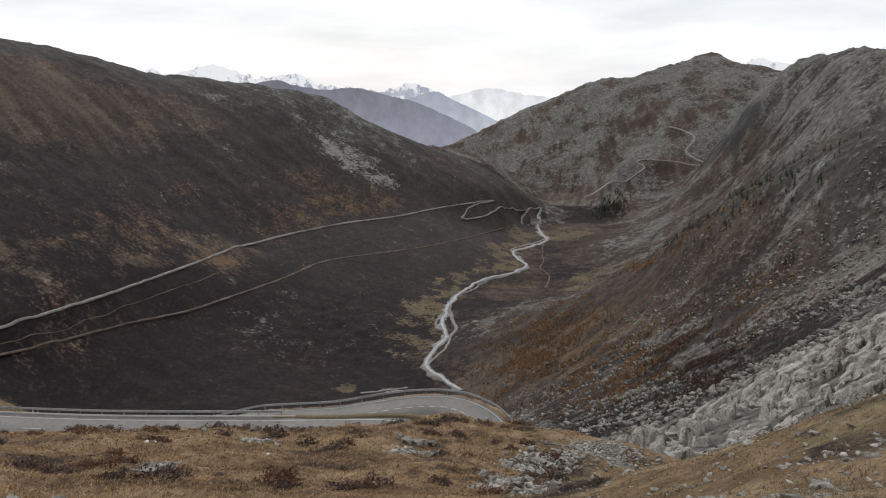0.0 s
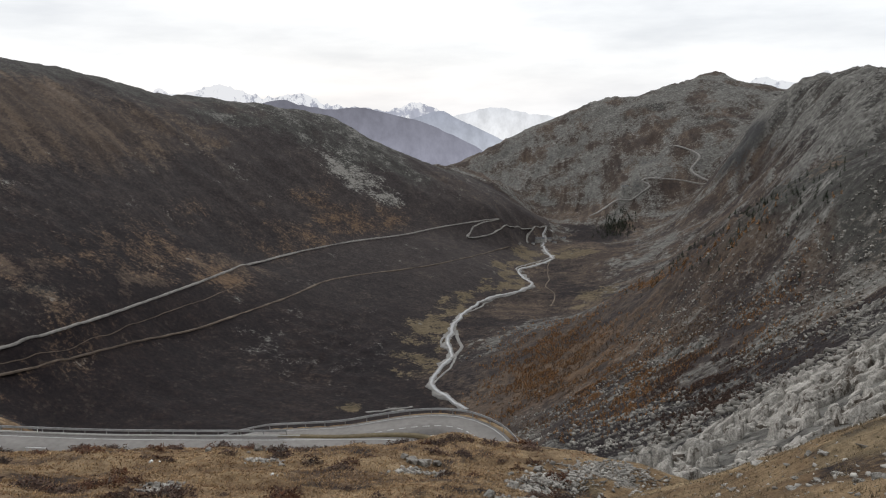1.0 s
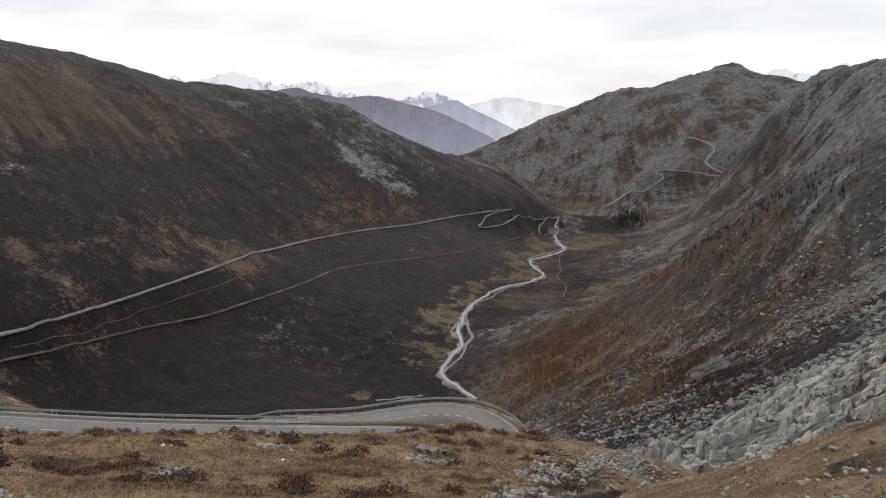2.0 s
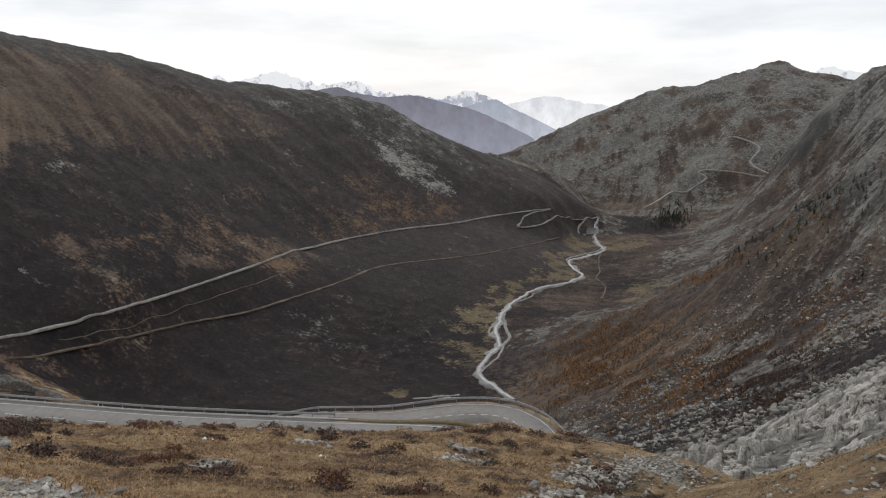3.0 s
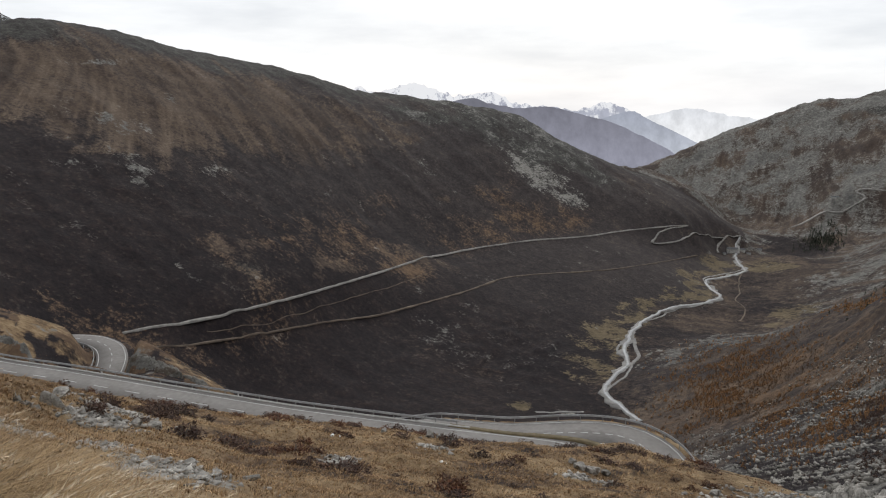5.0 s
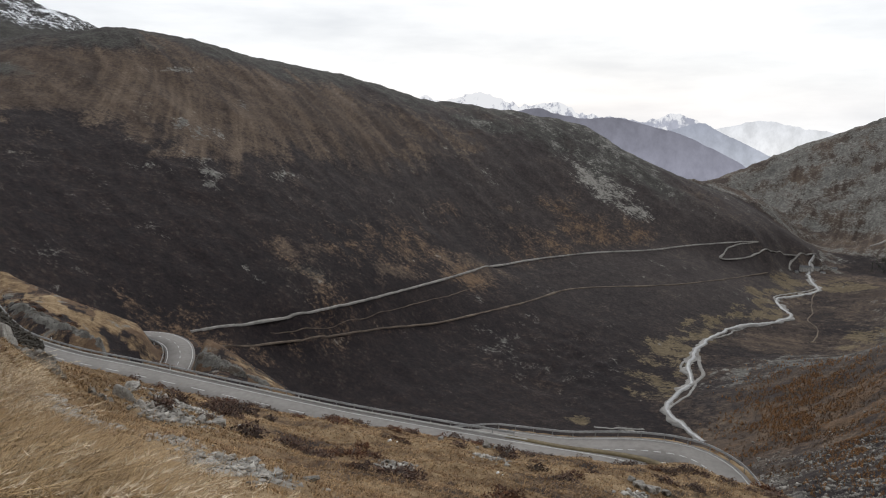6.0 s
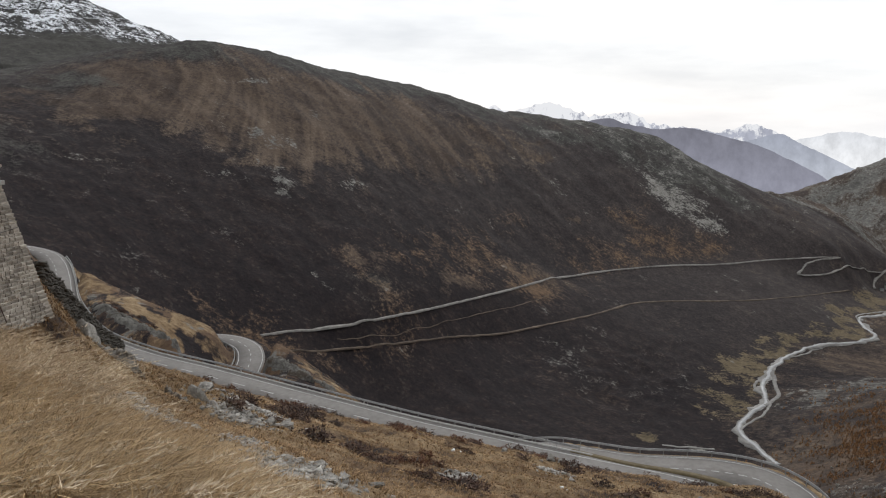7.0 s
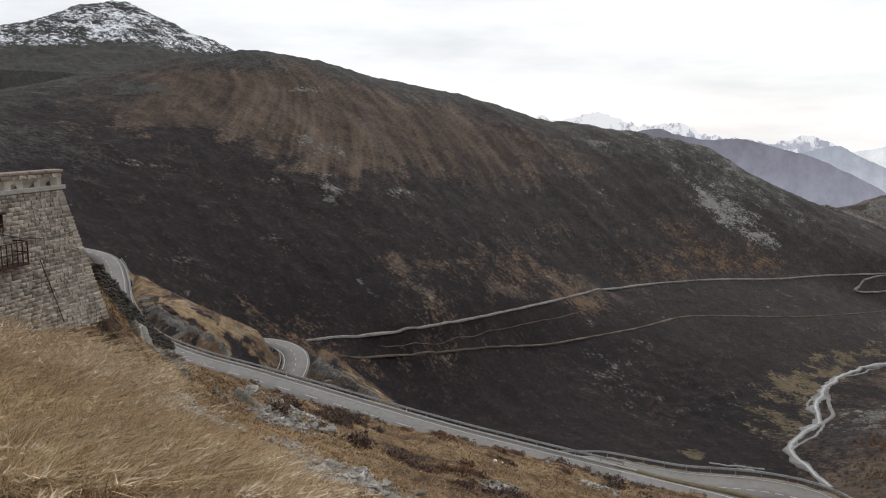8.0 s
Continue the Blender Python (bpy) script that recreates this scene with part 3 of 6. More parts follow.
PALE = [(-254, 2061, 116, -14, 16, 84), (-164, 2033, 65, 47, -12, 36), (-320, 2058, 48, -18, 11, 58), (-571, 849, 24, -2, -3, 12), (-601, 858, 20, -6, -3, 12), (-117, 1196, 10, 1, -1, 14), (-75, 933, 17, 1, -1, 11)]
SHOULDER = [(-439, 2206, 179, -18, 2, 147), (-215, 2193, 174, 43, 15, 129), (-600, 2014, 113, 121, -19, 87), (-330, 2420, 230, 260, -160, 160)]
BRIGHT = [(-693, 1479, 45, -37, 11, 98), (-766, 1454, 93, -18, -1, 146), (-697, 1714, 95, -10, 7, 99), (-581, 1857, 65, 92, -9, 27), (-617, 1919, 69, 84, -7, 17), (-991, 1262, 60, 170, -33, 42)]
CRAGS = [(-983, 1114, 18, 17, -20, 24), (-898, 1108, 26, 9, -9, 20), (-856, 1130, 21, 36, -20, 27), (-884, 1317, 22, 31, -12, 21), (-791, 1004, 24, 66, -14, 18), (-836, 927, 23, 30, -7, 8), (-751, 983, 28, 25, -10, 16), (-716, 1180, 22, 46, -13, 21), (-1024, 1304, 21, 54, -12, 16)]
OLIVE = [(-546, 935, 56, 81, -20, 68), (-423, 1353, 27, 25, -12, 54), (-511, 845, 32, 73, -5, 7)]
SPECKLED = [(-175, 1181, 90, -49, 29, 171), (-290, 1129, 83, -6, 9, 110)]
STONY = [(16, 66, 5, 1, -1, 3.4), (10.5, 62.5, 3.5, 0.8, -0.6, 2.2), (7.5, 58, 2.2, 0.6, -0.6, 2.6), (4.5, 47, 1.3, 0.4, -0.4, 2.6), (5.6, 40.6, 1.4, 0.2, -0.2, 1.8), (2.7, 44, 1.2, 0.3, -0.3, 1.6),
         (-19.8, 45, 0.6, 2.2, -1.2, 2.2), (-16.7, 60.4, 1.4, 0.4, -0.6, 1.8), (-2.6, 59.2, 2.2, 1.6, 0, 0.9), (-20.3, 16.8, 2.2, 0.2, -0.2, 1.1), (-17.5, 15.9, 2.4, 0.1, -0.2, 1.1),
         (-15.3, 17.0, 1.6, 0.8, -0.5, 1.4), (-11.6, 15.6, 1.6, 0.4, -0.8, 2.0), (-10.0, 9.9, 0.9, 0.3, -0.3, 0.7), (-29.6, 33.6, 1.6, 1.2, -1.6, 2.2), (-34.5, 41, 1.5, 1.6, -2, 3)]


def most(x, y, patches):
    """The strongest of several patches, with wandering rims."""
    best = np.zeros(len(x))
    for k, p in enumerate(patches):
        size = 0.5 * (math.hypot(p[2], p[3]) + math.hypot(p[4], p[5]))
        near = (np.abs(x - p[0]) < 4 * size) & (np.abs(y - p[1]) < 4 * size)
        a, b = x[near], y[near]
        w = 1.3 * size
        u = a + w * (fractal(a / size, b / size, 4, 70 + k) - 0.5)
        v = b + w * (fractal(a / size, b / size, 4, 90 + k) - 0.5)
        best[near] = np.maximum(best[near], plan_patch(u, v, p))
    return best


def build_ground():
    nr, nc = grid_x.shape
    x, y, z = grid_x.ravel(), grid_y.ravel(), grid_z.ravel()
    inner = np.full((nc, 3), 1e-4)
    inner[:, 0], inner[:, 1], inner[:, 2] = grid_x[0] * 0.001, grid_y[0] * 0.001, grid_z[0].mean()
    verts = np.concatenate([np.c_[x, y, z], inner])
    i, j = np.meshgrid(np.arange(nr - 1), np.arange(nc), indexing="ij")
    j2 = (j + 1) % nc
    quads = np.stack([i * nc + j, i * nc + j2, (i + 1) * nc + j2, (i + 1) * nc + j], -1).reshape(-1, 4)[:, ::-1]
    j = np.arange(nc)
    quads = np.concatenate([quads, np.stack([j, (j + 1) % nc, nr * nc + (j + 1) % nc, nr * nc + j], -1)])
    me = raw_mesh("ground", verts, quads)
    smooth(me)
    r = np.hypot(x, y)
    river_x = np.interp(y, river_line[:, 0] * 0 + river_line[:, 1], river_line[:, 0])
    left = step(40, -40, x - river_x)
    gz, ga = np.gradient(grid_z, axis=0).ravel(), np.gradient(grid_z, axis=1).ravel()
    dr = np.gradient(grid_x[:, 0] * 0 + rings)[:, None].repeat(nc, 1).ravel()
    da = (r * np.radians(0.125))
    slope = np.hypot(gz / dr, np.clip(ga / da, -3, 3))
    wob = fractal(x / 120, y / 120, 4, 31) - 0.5
    fine_wob = fractal(x / 30, y / 30, 4, 32) - 0.5
    far = step(240, 330, r)
    hill, way, down, top, _ = fall_lines(x, y)
    west, away = hill == 1, hill == 2
    east = (hill == 3) * step(0.1, 0.28, slope)
    turn = np.degrees(np.arctan2(-x, y))
    streak = np.clip(0.5 + 0.8 * (fractal(way / 11, down / 260, 4, 33, 0.75) - 0.5) + 0.5 * (fractal(x / 90, y / 90, 3, 39) - 0.5), 0, 1)
    streak = streak + (fractal(x / 40, y / 40, 4, 40) - streak) * 0.75 * west * step(43, 53, turn)
    spray = streak - 0.5
    crags = ridged(x / 46, y / 46, 4, 35) - 0.55
    knobs = ridged(x / 140, y / 140, 5, 19) - 0.55
    # the western hillside: grey crown, brown fall-line grass, black heath
    band = step(-150, -40, z + 150 * wob + 70 * spray + 90 * fine_wob - 80 * step(36, 50, turn)) * step(2150, 1800, r + 300 * wob) * step(59, 50, turn + 14 * wob + 5 * spray)
    crown = west * step(75, 15, top - z + 90 * wob + 60 * spray) * step(700, 900, r)
    flank = west * step(48, 57, turn + 16 * wob + 6 * spray) * step(-190, -60, z)
    # grey-green shoulder turf and rock, its paleness partly painted haze
    shoulder = far * most(x, y, SHOULDER)
    grass = west * far * band * (0.82 + 0.35 * spray + 0.5 * wob + 0.3 * fine_wob) * (1 - 0.7 * crown)
    grass = np.maximum(grass, far * most(x, y, BRIGHT) * (0.75 + 0.9 * spray))
    # the share growing with distance lightens the heath in place of haze
    grass = np.maximum(grass, west * far * (0.6 * wob + 0.2 * step(1400, 2300, r)))
    grass = np.maximum(grass, east * far * (0.6 + 0.7 * wob + 0.25 * spray + 0.5 * fine_wob))
    # far hill: grass share raised to lighten it in place of haze
    grass = np.maximum(grass, away * (0.9 + 0.9 * wob + 0.5 * spray))
    grass = np.maximum(grass, far * most(x, y, TAN) * (0.68 + 1.6 * fine_wob))
    lower = left * far * step(-170, -230, z) * step(-352, -325, z) * step(2300, 1800, r)
    grass = np.maximum(grass, lower * (-0.05 + 1.0 * fine_wob + 0.5 * wob))
    olive = far * most(x, y, OLIVE)
    turf = np.maximum(0.62 * crown, flank * (0.36 + 0.5 * spray + 0.6 * wob))
    turf = np.maximum(turf, shoulder * (0.85 + 0.7 * fine_wob + 0.4 * spray))
    turf = np.maximum(turf, olive * (0.32 + 0.9 * fine_wob))
    turf = np.maximum(turf, east * step(-190, -60, z + 120 * wob) * (0.66 + 0.9 * knobs + 0.7 * crags))
    turf = np.maximum(turf, away * step(-230, -90, z + 200 * wob) * (0.5 + 0.9 * wob + 0.6 * knobs))
    peak = step(2150, 2350, r) * (x < -1500)
    turf = np.maximum(turf, peak * 0.85)
    # share of the hazed heath colour: painted haze, stronger with distance
    thin = west * far * np.clip(step(1050, 2000, r) + 0.35 * wob, 0, 1) + 0.7 * east + 0.9 * away
    # step past 2 km: rockier ground, also paler to stand for haze
    rock = west * far * np.clip(-0.14 + 0.16 * step(2000, 2500, r) + 0.9 * fine_wob + 0.6 * crags, 0, 0.5)
    rock = np.maximum(rock, far * most(x, y, CRAGS) * (0.4 + 1.0 * fine_wob + 1.0 * crags))
    rock = np.maximum(rock, far * most(x, y, SPECKLED) * (0.12 + 1.0 * fine_wob + 0.4 * crags))
    rock = np.maximum(rock, shoulder * (0.34 + 1.1 * fine_wob + 0.6 * crags))
    # grey rock of the far hill, its share raised as painted haze
    rock = np.maximum(rock, away * (0.47 + 1.2 * knobs + 0.9 * spray + 0.7 * wob))
    mid_right = east * step(950, 1250, y) * far
    rock = np.maximum(rock, mid_right * (0.22 + 0.2 * step(-200, -60, z) + 1.2 * knobs + 1.2 * crags))
    rock = np.maximum(rock, far * most(x, y, PALE) * (0.62 + 0.5 * fine_wob))
    crag_dark = np.maximum(mid_right * step(-330, -200, z) * step(-20, -110, z) * (0.08 + 1.3 * knobs + 0.8 * wob), peak * step(250, 350, z + 60 * wob) * (0.55 + 0.9 * crags))
    crag_dark = np.maximum(crag_dark, away * step(-120, -220, z) * (-0.04 + 1.2 * spray + 0.6 * knobs))
    boulders = step(78, 105, r) * step(28, 60, x + 0.02 * y) * step(950, 620, r + 160 * wob) * (y > 0)
    rock = np.maximum(rock, boulders * (0.33 + 0.15 * step(420, 260, r) + 1.0 * fine_wob + 0.5 * crags))
    slab = plan_patch(x, y, (110, 222, 45, 30, 28, -50))
    rock = np.maximum(rock, slab)
    scree = np.maximum(far * most(x, y, PALE) * (0.52 + 0.7 * fine_wob), np.where(r < 130, 0.75 * most(x, y, STONY), 0))
    scree = np.maximum(scree, slab * 0.75)
    scree = np.maximum(scree, boulders * step(420, 220, r) * 0.3)
    meadow = far * most(x, y, MEADOWS) * (0.72 + 1.3 * fine_wob)
    bank = np.abs(x - river_x + 38 + 50 * wob)
    meadow = np.maximum(meadow, far * step(48, 14, bank) * step(-380, -400, z) * step(1000, 1150, y) * step(2300, 2100, y) * (0.5 + 1.4 * fine_wob))
    meadow = np.maximum(meadow, mid_right * (0.1 + 0.9 * wob) * (1 - left))
    rock = np.maximum(rock, boulders * step(300, 240, r) * 0.8)
    meadow = np.maximum(meadow, step(-4, -9, turn) * step(88, 76, r) * step(7, 10, r) * (y > 0) * (0.5 + 0.9 * (fractal(x / 5, y / 5, 4, 92) - 0.5)))
    spur = step(115, 135, r) * step(330, 270, r) * (x < 0)
    near = step(330, 240, r) * (1 - boulders) * (1 - step(115, 140, r) * (0.1 + 0.9 * step(-0.22, 0.22, fine_wob + 0.5 * wob)) * 0.6)
    near = near * (1 - 0.36 * spur - 0.5 * spur * fine_wob)
    snow = step(235, 340, z + 60 * wob - 0.1 * (x + 3100)) * peak * (0.31 + 0.6 * (ridged(x / 60, y / 60, 3, 37) - 0.55) + 0.5 * wob + 0.2 * step(-3250, -3550, x))
    foot = np.maximum(plan_patch(x, y, (150, 900, 110, 40, -40, 300)), plan_patch(x, y, (200, 600, 130, -40, -30, 230)))
    rust = foot * (0.3 + 1.3 * fine_wob + 0.8 * crags) + (0.02 + 0.5 * wob) * (1 - left) * far * step(1500, 1000, r)
    rust = rust + 0.5 * wob * (1 - left) * far * step(1700, 1200, r)
    rust = np.maximum(rust, lower * (0.2 + 1.3 * wob + 0.5 * fine_wob))
    rust = np.maximum(rust, spur * (0.7 + 0.7 * fine_wob))
    tuft = fractal(x / 6, y / 6, 4, 89)
    near = near * (1 - 0.85 * spur * step(0.46, 0.58, tuft))
    rust = np.maximum(rust * (1 - 0.6 * spur), spur * 0.9 * step(0.5, 0.56, fractal(x / 9, y / 9, 4, 90)))
    rock = np.maximum(rock, spur * 0.5 * step(0.62, 0.72, fractal(x / 4, y / 4, 4, 91)))
    floor_mask = far * step(-365, -405, z) * step(820, 900, y) * step(2700, 2400, r)
    grass = np.maximum(grass, floor_mask * step(-45, -5, x - river_x) * (0.5 + 1.0 * wob + 0.5 * fine_wob))
    knoll = step(108, 96, r) * step(14, 24, r)
    rust = np.maximum(rust, knoll * 0.7 * step(0.47, 0.6, fractal(x / 8, y / 8, 4, 88)))
    near = near * (1 - 0.6 * knoll * step(0.45, 0.58, fractal(x / 8, y / 8, 4, 88)))
    pad = lambda v: np.r_[np.clip(v, 0, 1), np.full(nc, np.clip(v[:nc].mean(), 0, 1))]
    for name, cols in (("cover_one", (grass, rock, scree, near)), ("cover_two", (meadow, snow, rust, far * (hill > 0))), ("cover_three", (turf, crag_dark, streak, thin))):
        att = me.attributes.new(name, "FLOAT_COLOR", "POINT")
        att.data.foreach_set("color", np.stack([pad(c) for c in cols], -1).astype(np.float32).ravel())
    return tagged(hang("ground", me, ground_material()), "alpine valley of dark heath, dry grass, scree and rock", "ground", kind="structure")


build_ground()

asphalt = simple("worn_asphalt", (0.145, 0.134, 0.124), (0.21, 0.197, 0.184), 1.2, 0.85, 0.15, 0.01)
far_asphalt = simple("pale_road", (0.13, 0.122, 0.112), (0.33, 0.312, 0.285), 0.12, 0.9, 0)
gravel_track = simple("gravel_track", (0.055, 0.042, 0.034), (0.185, 0.145, 0.11), 0.05, 0.95, 0)
paint = simple("road_paint", (0.3, 0.295, 0.285), (0.55, 0.545, 0.53), 3.0, 0.7, 0)
gravel_bar = simple("river_gravel", (0.14, 0.132, 0.122), (0.36, 0.35, 0.33), 0.06, 0.95, 0.2, 0.5)
milky_water = simple("milky_water", (0.27, 0.275, 0.275), (0.42, 0.425, 0.425), 0.15, 0.35, 0.2, 0.2)
steel = simple("galvanised_steel", (0.2, 0.2, 0.2), (0.34, 0.34, 0.335), 3.0, 0.6, 0.1, 0.005, metal=0.35)


def laid(line, lift):
    """A line laid on the ground sheet."""
    out = line.copy()
    out[:, 2] = ground_zs(line[:, 0], line[:, 1]) + lift
    return out


def even(line, lift, reach=9):
    """A line laid over the ground with its dips and humps evened out, never below it."""
    out = laid(line, 0.25)
    ends = np.r_[np.full(reach, out[0, 2]), out[:, 2], np.full(reach, out[-1, 2])]
    out[:, 2] = np.maximum(out[:, 2], np.convolve(ends, np.ones(2 * reach + 1) / (2 * reach + 1), "valid") + lift)
    return out


def strip(name, line, left, right, mat, label, category, lift=0.0, thick=0.3):
    v, f = ribbon(line, left, right, lift, thick)
    ob = hang(name, raw_mesh(name, v, f), mat)
    return tagged(ob, label, category, kind="structure")


road_6 = strip("road_6", hairpin_line, 3.8, 3.8, asphalt, "grey asphalt hairpin bend of the pass road", "road", 0.0, 0.4)
road_1 = strip("road_1", upper_line, 3.8, 3.8, asphalt, "two-lane grey asphalt mountain pass road", "road", 0.0, 0.4)
road_2 = strip("road_2", lower_line, 3.6, 3.6, asphalt, "lower leg of the grey asphalt pass road", "road", 0.0, 0.4)

def wander(line, amount, size, seed):
    """A line with its bends roughened."""
    out = line.copy()
    s = np.arange(len(line)) * 1.0
    out[:, :2] += sides(line) * (amount * 2 * (fractal(s * 6 / size, s * 0, 4, seed) - 0.5))[:, None]
    return out


def eased(line, reach, until):
    """A line with its bends evened out, as far as a given distance up the valley."""
    out = line.copy()
    ends = np.r_[np.full(reach, 0), np.arange(len(line)), np.full(reach, len(line) - 1)]
    mean = np.stack([np.convolve(line[ends, k], np.ones(2 * reach + 1) / (2 * reach + 1), "valid") for k in range(3)], -1)
    k = step(until, until - 250, line[:, 1])[:, None]
    return out * (1 - k) + mean * k


valley_way, track_way, pass_way = wander(eased(resample(UPPER_ROAD, 8), 14, 1750), 0.5, 60, 50), wander(resample(TRACK, 8), 1.8, 50, 51), wander(resample(PASS_ROAD, 10), 1.5, 60, 52)
TRAIL = [(-517, 787, 0), (-492, 847, 0), (-470, 924, 0), (-455, 992, 0), (-438, 1069, 0), (-425, 1116, 0), (-406, 1182, 0), (-378, 1307, 0)]
trail_way = wander(resample(TRAIL, 6), 2.0, 40, 53)


def uneven(line, low, more, seed):
    """Widths that vary along a line."""
    s = np.arange(len(line)) * 1.0
    return low + more * np.clip(2.4 * fractal(s / 5, s * 0, 4, seed) - 0.7, 0, 1)


road_3 = strip("road_3", even(valley_way, 0.3), uneven(valley_way, 2.7, 2.2, 54), uneven(valley_way, 2.7, 2.2, 55), far_asphalt, "pale road crossing the dark valley side", "road", 0.0, 2.5)
road_4 = strip("road_4", even(track_way, 0.3), uneven(track_way, 1.3, 2.8, 56), uneven(track_way, 1.3, 2.8, 57), gravel_track, "narrow stony track along the valley side", "track", 0.0, 2.0)
road_5 = strip("road_5", laid(pass_way, 2.5), uneven(pass_way, 3.6, 3.2, 58), uneven(pass_way, 3.6, 3.2, 59), far_asphalt, "pale zigzag road climbing the far pass", "road", 0.0, 4.0)
road_7 = strip("road_7", laid(trail_way, 0.2), uneven(trail_way, 0.4, 0.9, 60), uneven(trail_way, 0.4, 0.9, 61), gravel_track, "faint earth trail across the dark heath", "trail", 0.0, 1.0)


fine_river = wander(resample(RIVER, 6), 9, 60, 40)
reach_y = fine_river[:, 1]
bar_left = 4.2 + 34 * np.clip(fractal(reach_y / 26, reach_y * 0, 4, 41) - 0.42, 0, 1) ** 1.2
bar_right = 4.2 + 34 * np.clip(fractal(reach_y / 26, reach_y * 0, 4, 45) - 0.42, 0, 1) ** 1.2
strip("river_bed", laid(fine_river, 0.7), bar_left, bar_right, gravel_bar, "pale gravel bed of the braided river", "river bed", 0.0, 2.0)
strip("water_1", laid(fine_river, 1.0), 2.6, 2.6, milky_water, "milky shallow water of the valley river", "river", 0.0, 0.5)


def braid(name, y0, y1, out, seed, half):
    """A side channel that leaves the river and joins it again."""
    part_of = fine_river[(reach_y > y0) & (reach_y < y1)]
    bulge = out * np.sin(np.linspace(0, math.pi, len(part_of)))
    line = part_of.copy()
    line[:, :2] -= sides(part_of) * bulge[:, None]
    line = wander(line, 4, 40, seed)
    strip(name, laid(line, 0.8), half, half, gravel_bar, "pale side channel of the braided river", "river", 0.0, 1.0)


braid("river_arm_1", 1010, 1190, 16, 47, 1.8)
braid("river_arm_2", 1150, 1330, 20, 48, 3.0)
braid("river_arm_3", 1190, 1300, -11, 49, 2.0)
braid("river_arm_4", 1420, 1660, 14, 50, 2.0)
braid("river_arm_5", 1880, 2120, -20, 51, 2.2)
strip("path", laid(wander(resample([(300, 2080, 0), (262, 1900, 0), (255, 1800, 0), (235, 1720, 0), (246, 1640, 0), (222, 1540, 0)], 8), 5, 60, 52), 1.0), 1.4, 1.4, gravel_track, "narrow pale footpath through the meadow", "path", 0.0, 1.0)
strip("stream_1", laid(wander(resample([(-112, 912, 0), (-92, 925, 0), (-75, 934, 0), (-52, 946, 0)], 5), 5, 30, 53), 0.8), 1.6, 1.6, gravel_bar, "short gravel rivulet on the slope foot", "stream", 0.0, 1.0)


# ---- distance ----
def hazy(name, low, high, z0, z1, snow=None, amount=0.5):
    """Far range in air light: a backdrop that glows, its haze painted into the emission colour, paler towards its foot,
    with snow above.
    """
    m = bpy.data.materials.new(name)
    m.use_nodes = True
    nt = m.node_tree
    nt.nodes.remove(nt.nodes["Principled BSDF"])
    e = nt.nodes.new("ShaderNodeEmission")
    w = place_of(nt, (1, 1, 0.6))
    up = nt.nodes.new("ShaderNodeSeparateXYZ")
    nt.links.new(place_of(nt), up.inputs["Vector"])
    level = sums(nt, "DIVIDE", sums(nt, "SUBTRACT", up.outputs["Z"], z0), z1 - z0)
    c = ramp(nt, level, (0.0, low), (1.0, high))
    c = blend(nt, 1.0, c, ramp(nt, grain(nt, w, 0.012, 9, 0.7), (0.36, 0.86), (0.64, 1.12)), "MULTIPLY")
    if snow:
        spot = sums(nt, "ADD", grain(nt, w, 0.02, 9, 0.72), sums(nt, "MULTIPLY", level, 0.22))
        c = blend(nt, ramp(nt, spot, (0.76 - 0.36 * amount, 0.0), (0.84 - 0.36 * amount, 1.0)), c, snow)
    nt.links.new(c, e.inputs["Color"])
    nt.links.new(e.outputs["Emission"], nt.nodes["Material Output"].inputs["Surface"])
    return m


def range_of_hills(name, crest, jag, mat, label, floor=-800, seed=0):
    line = resample(crest, 8)
    k = len(line)
    s = np.arange(k) * 8.0
    edge = jag * (ridged(s / 70, s * 0 + seed, 6, 50 + seed) - 0.5)
    rows = 14
    out = np.linalg.norm(line[:, :2], axis=1)[:, None]
    way = line[:, :2] / out
    v = []
    for q in range(rows):
        u = q / (rows - 1)
        crumple = 60 * (ridged(s / 110, s * 0 + u * 3.0 + seed, 4, 60 + seed) - 0.5) * math.sin(math.pi * min(1, u * 2))
        z = (line[:, 2] + edge) * (1 - u) + floor * u
        d = -(260 * u + crumple)
        v.append(np.c_[line[:, :2] + way * d[:, None], z])
    i, j = np.meshgrid(np.arange(rows - 1), np.arange(k - 1), indexing="ij")
    f = np.stack([i * k + j, (i + 1) * k + j, (i + 1) * k + j + 1, i * k + j + 1], -1).reshape(-1, 4)
    return tagged(hang(name, raw_mesh(name, np.concatenate(v), f), mat), label, "mountain range", kind="structure")

SNOW_RANGE = [ (-1951, 4331, 13), (-1799, 4396, 18), (-1695, 4437, 69), (-1654, 4453, 30), (-1519, 4501, 48), (-1378, 4546, 87), (-1301, 4568, 70), (-1176, 4602, 22), (-1046, 4633, 8), (-895, 4665, 23), (-745, 4691, -40), (-572, 4715, -55), (-361, 4736, -79), (-218, 4745, -38), (-112, 4749, -53), (31, 4750, -111) ]
BLUE_HILL = [ (-1239, 4305, -104), (-1082, 4347, -27), (-956, 4377, -6), (-847, 4399, -36), (-671, 4429, -64), (-523, 4449, -56), (-308, 4469, -101), (-124, 4478, -153), (62, 4480, -238), (181, 4476, -299), (334, 4468, -402) ]
PALE_HILL = [ (-319, 4609, -155), (-162, 4617, -113), (-40, 4620, -80), (65, 4620, -132), (204, 4615, -195), (309, 4610, -247), (518, 4591, -334) ]
PALE_RANGE = [ (-5, 4800, -140), (140, 4798, -99), (302, 4791, -65), (427, 4781, -90), (641, 4757, -124), (817, 4730, -153) ]
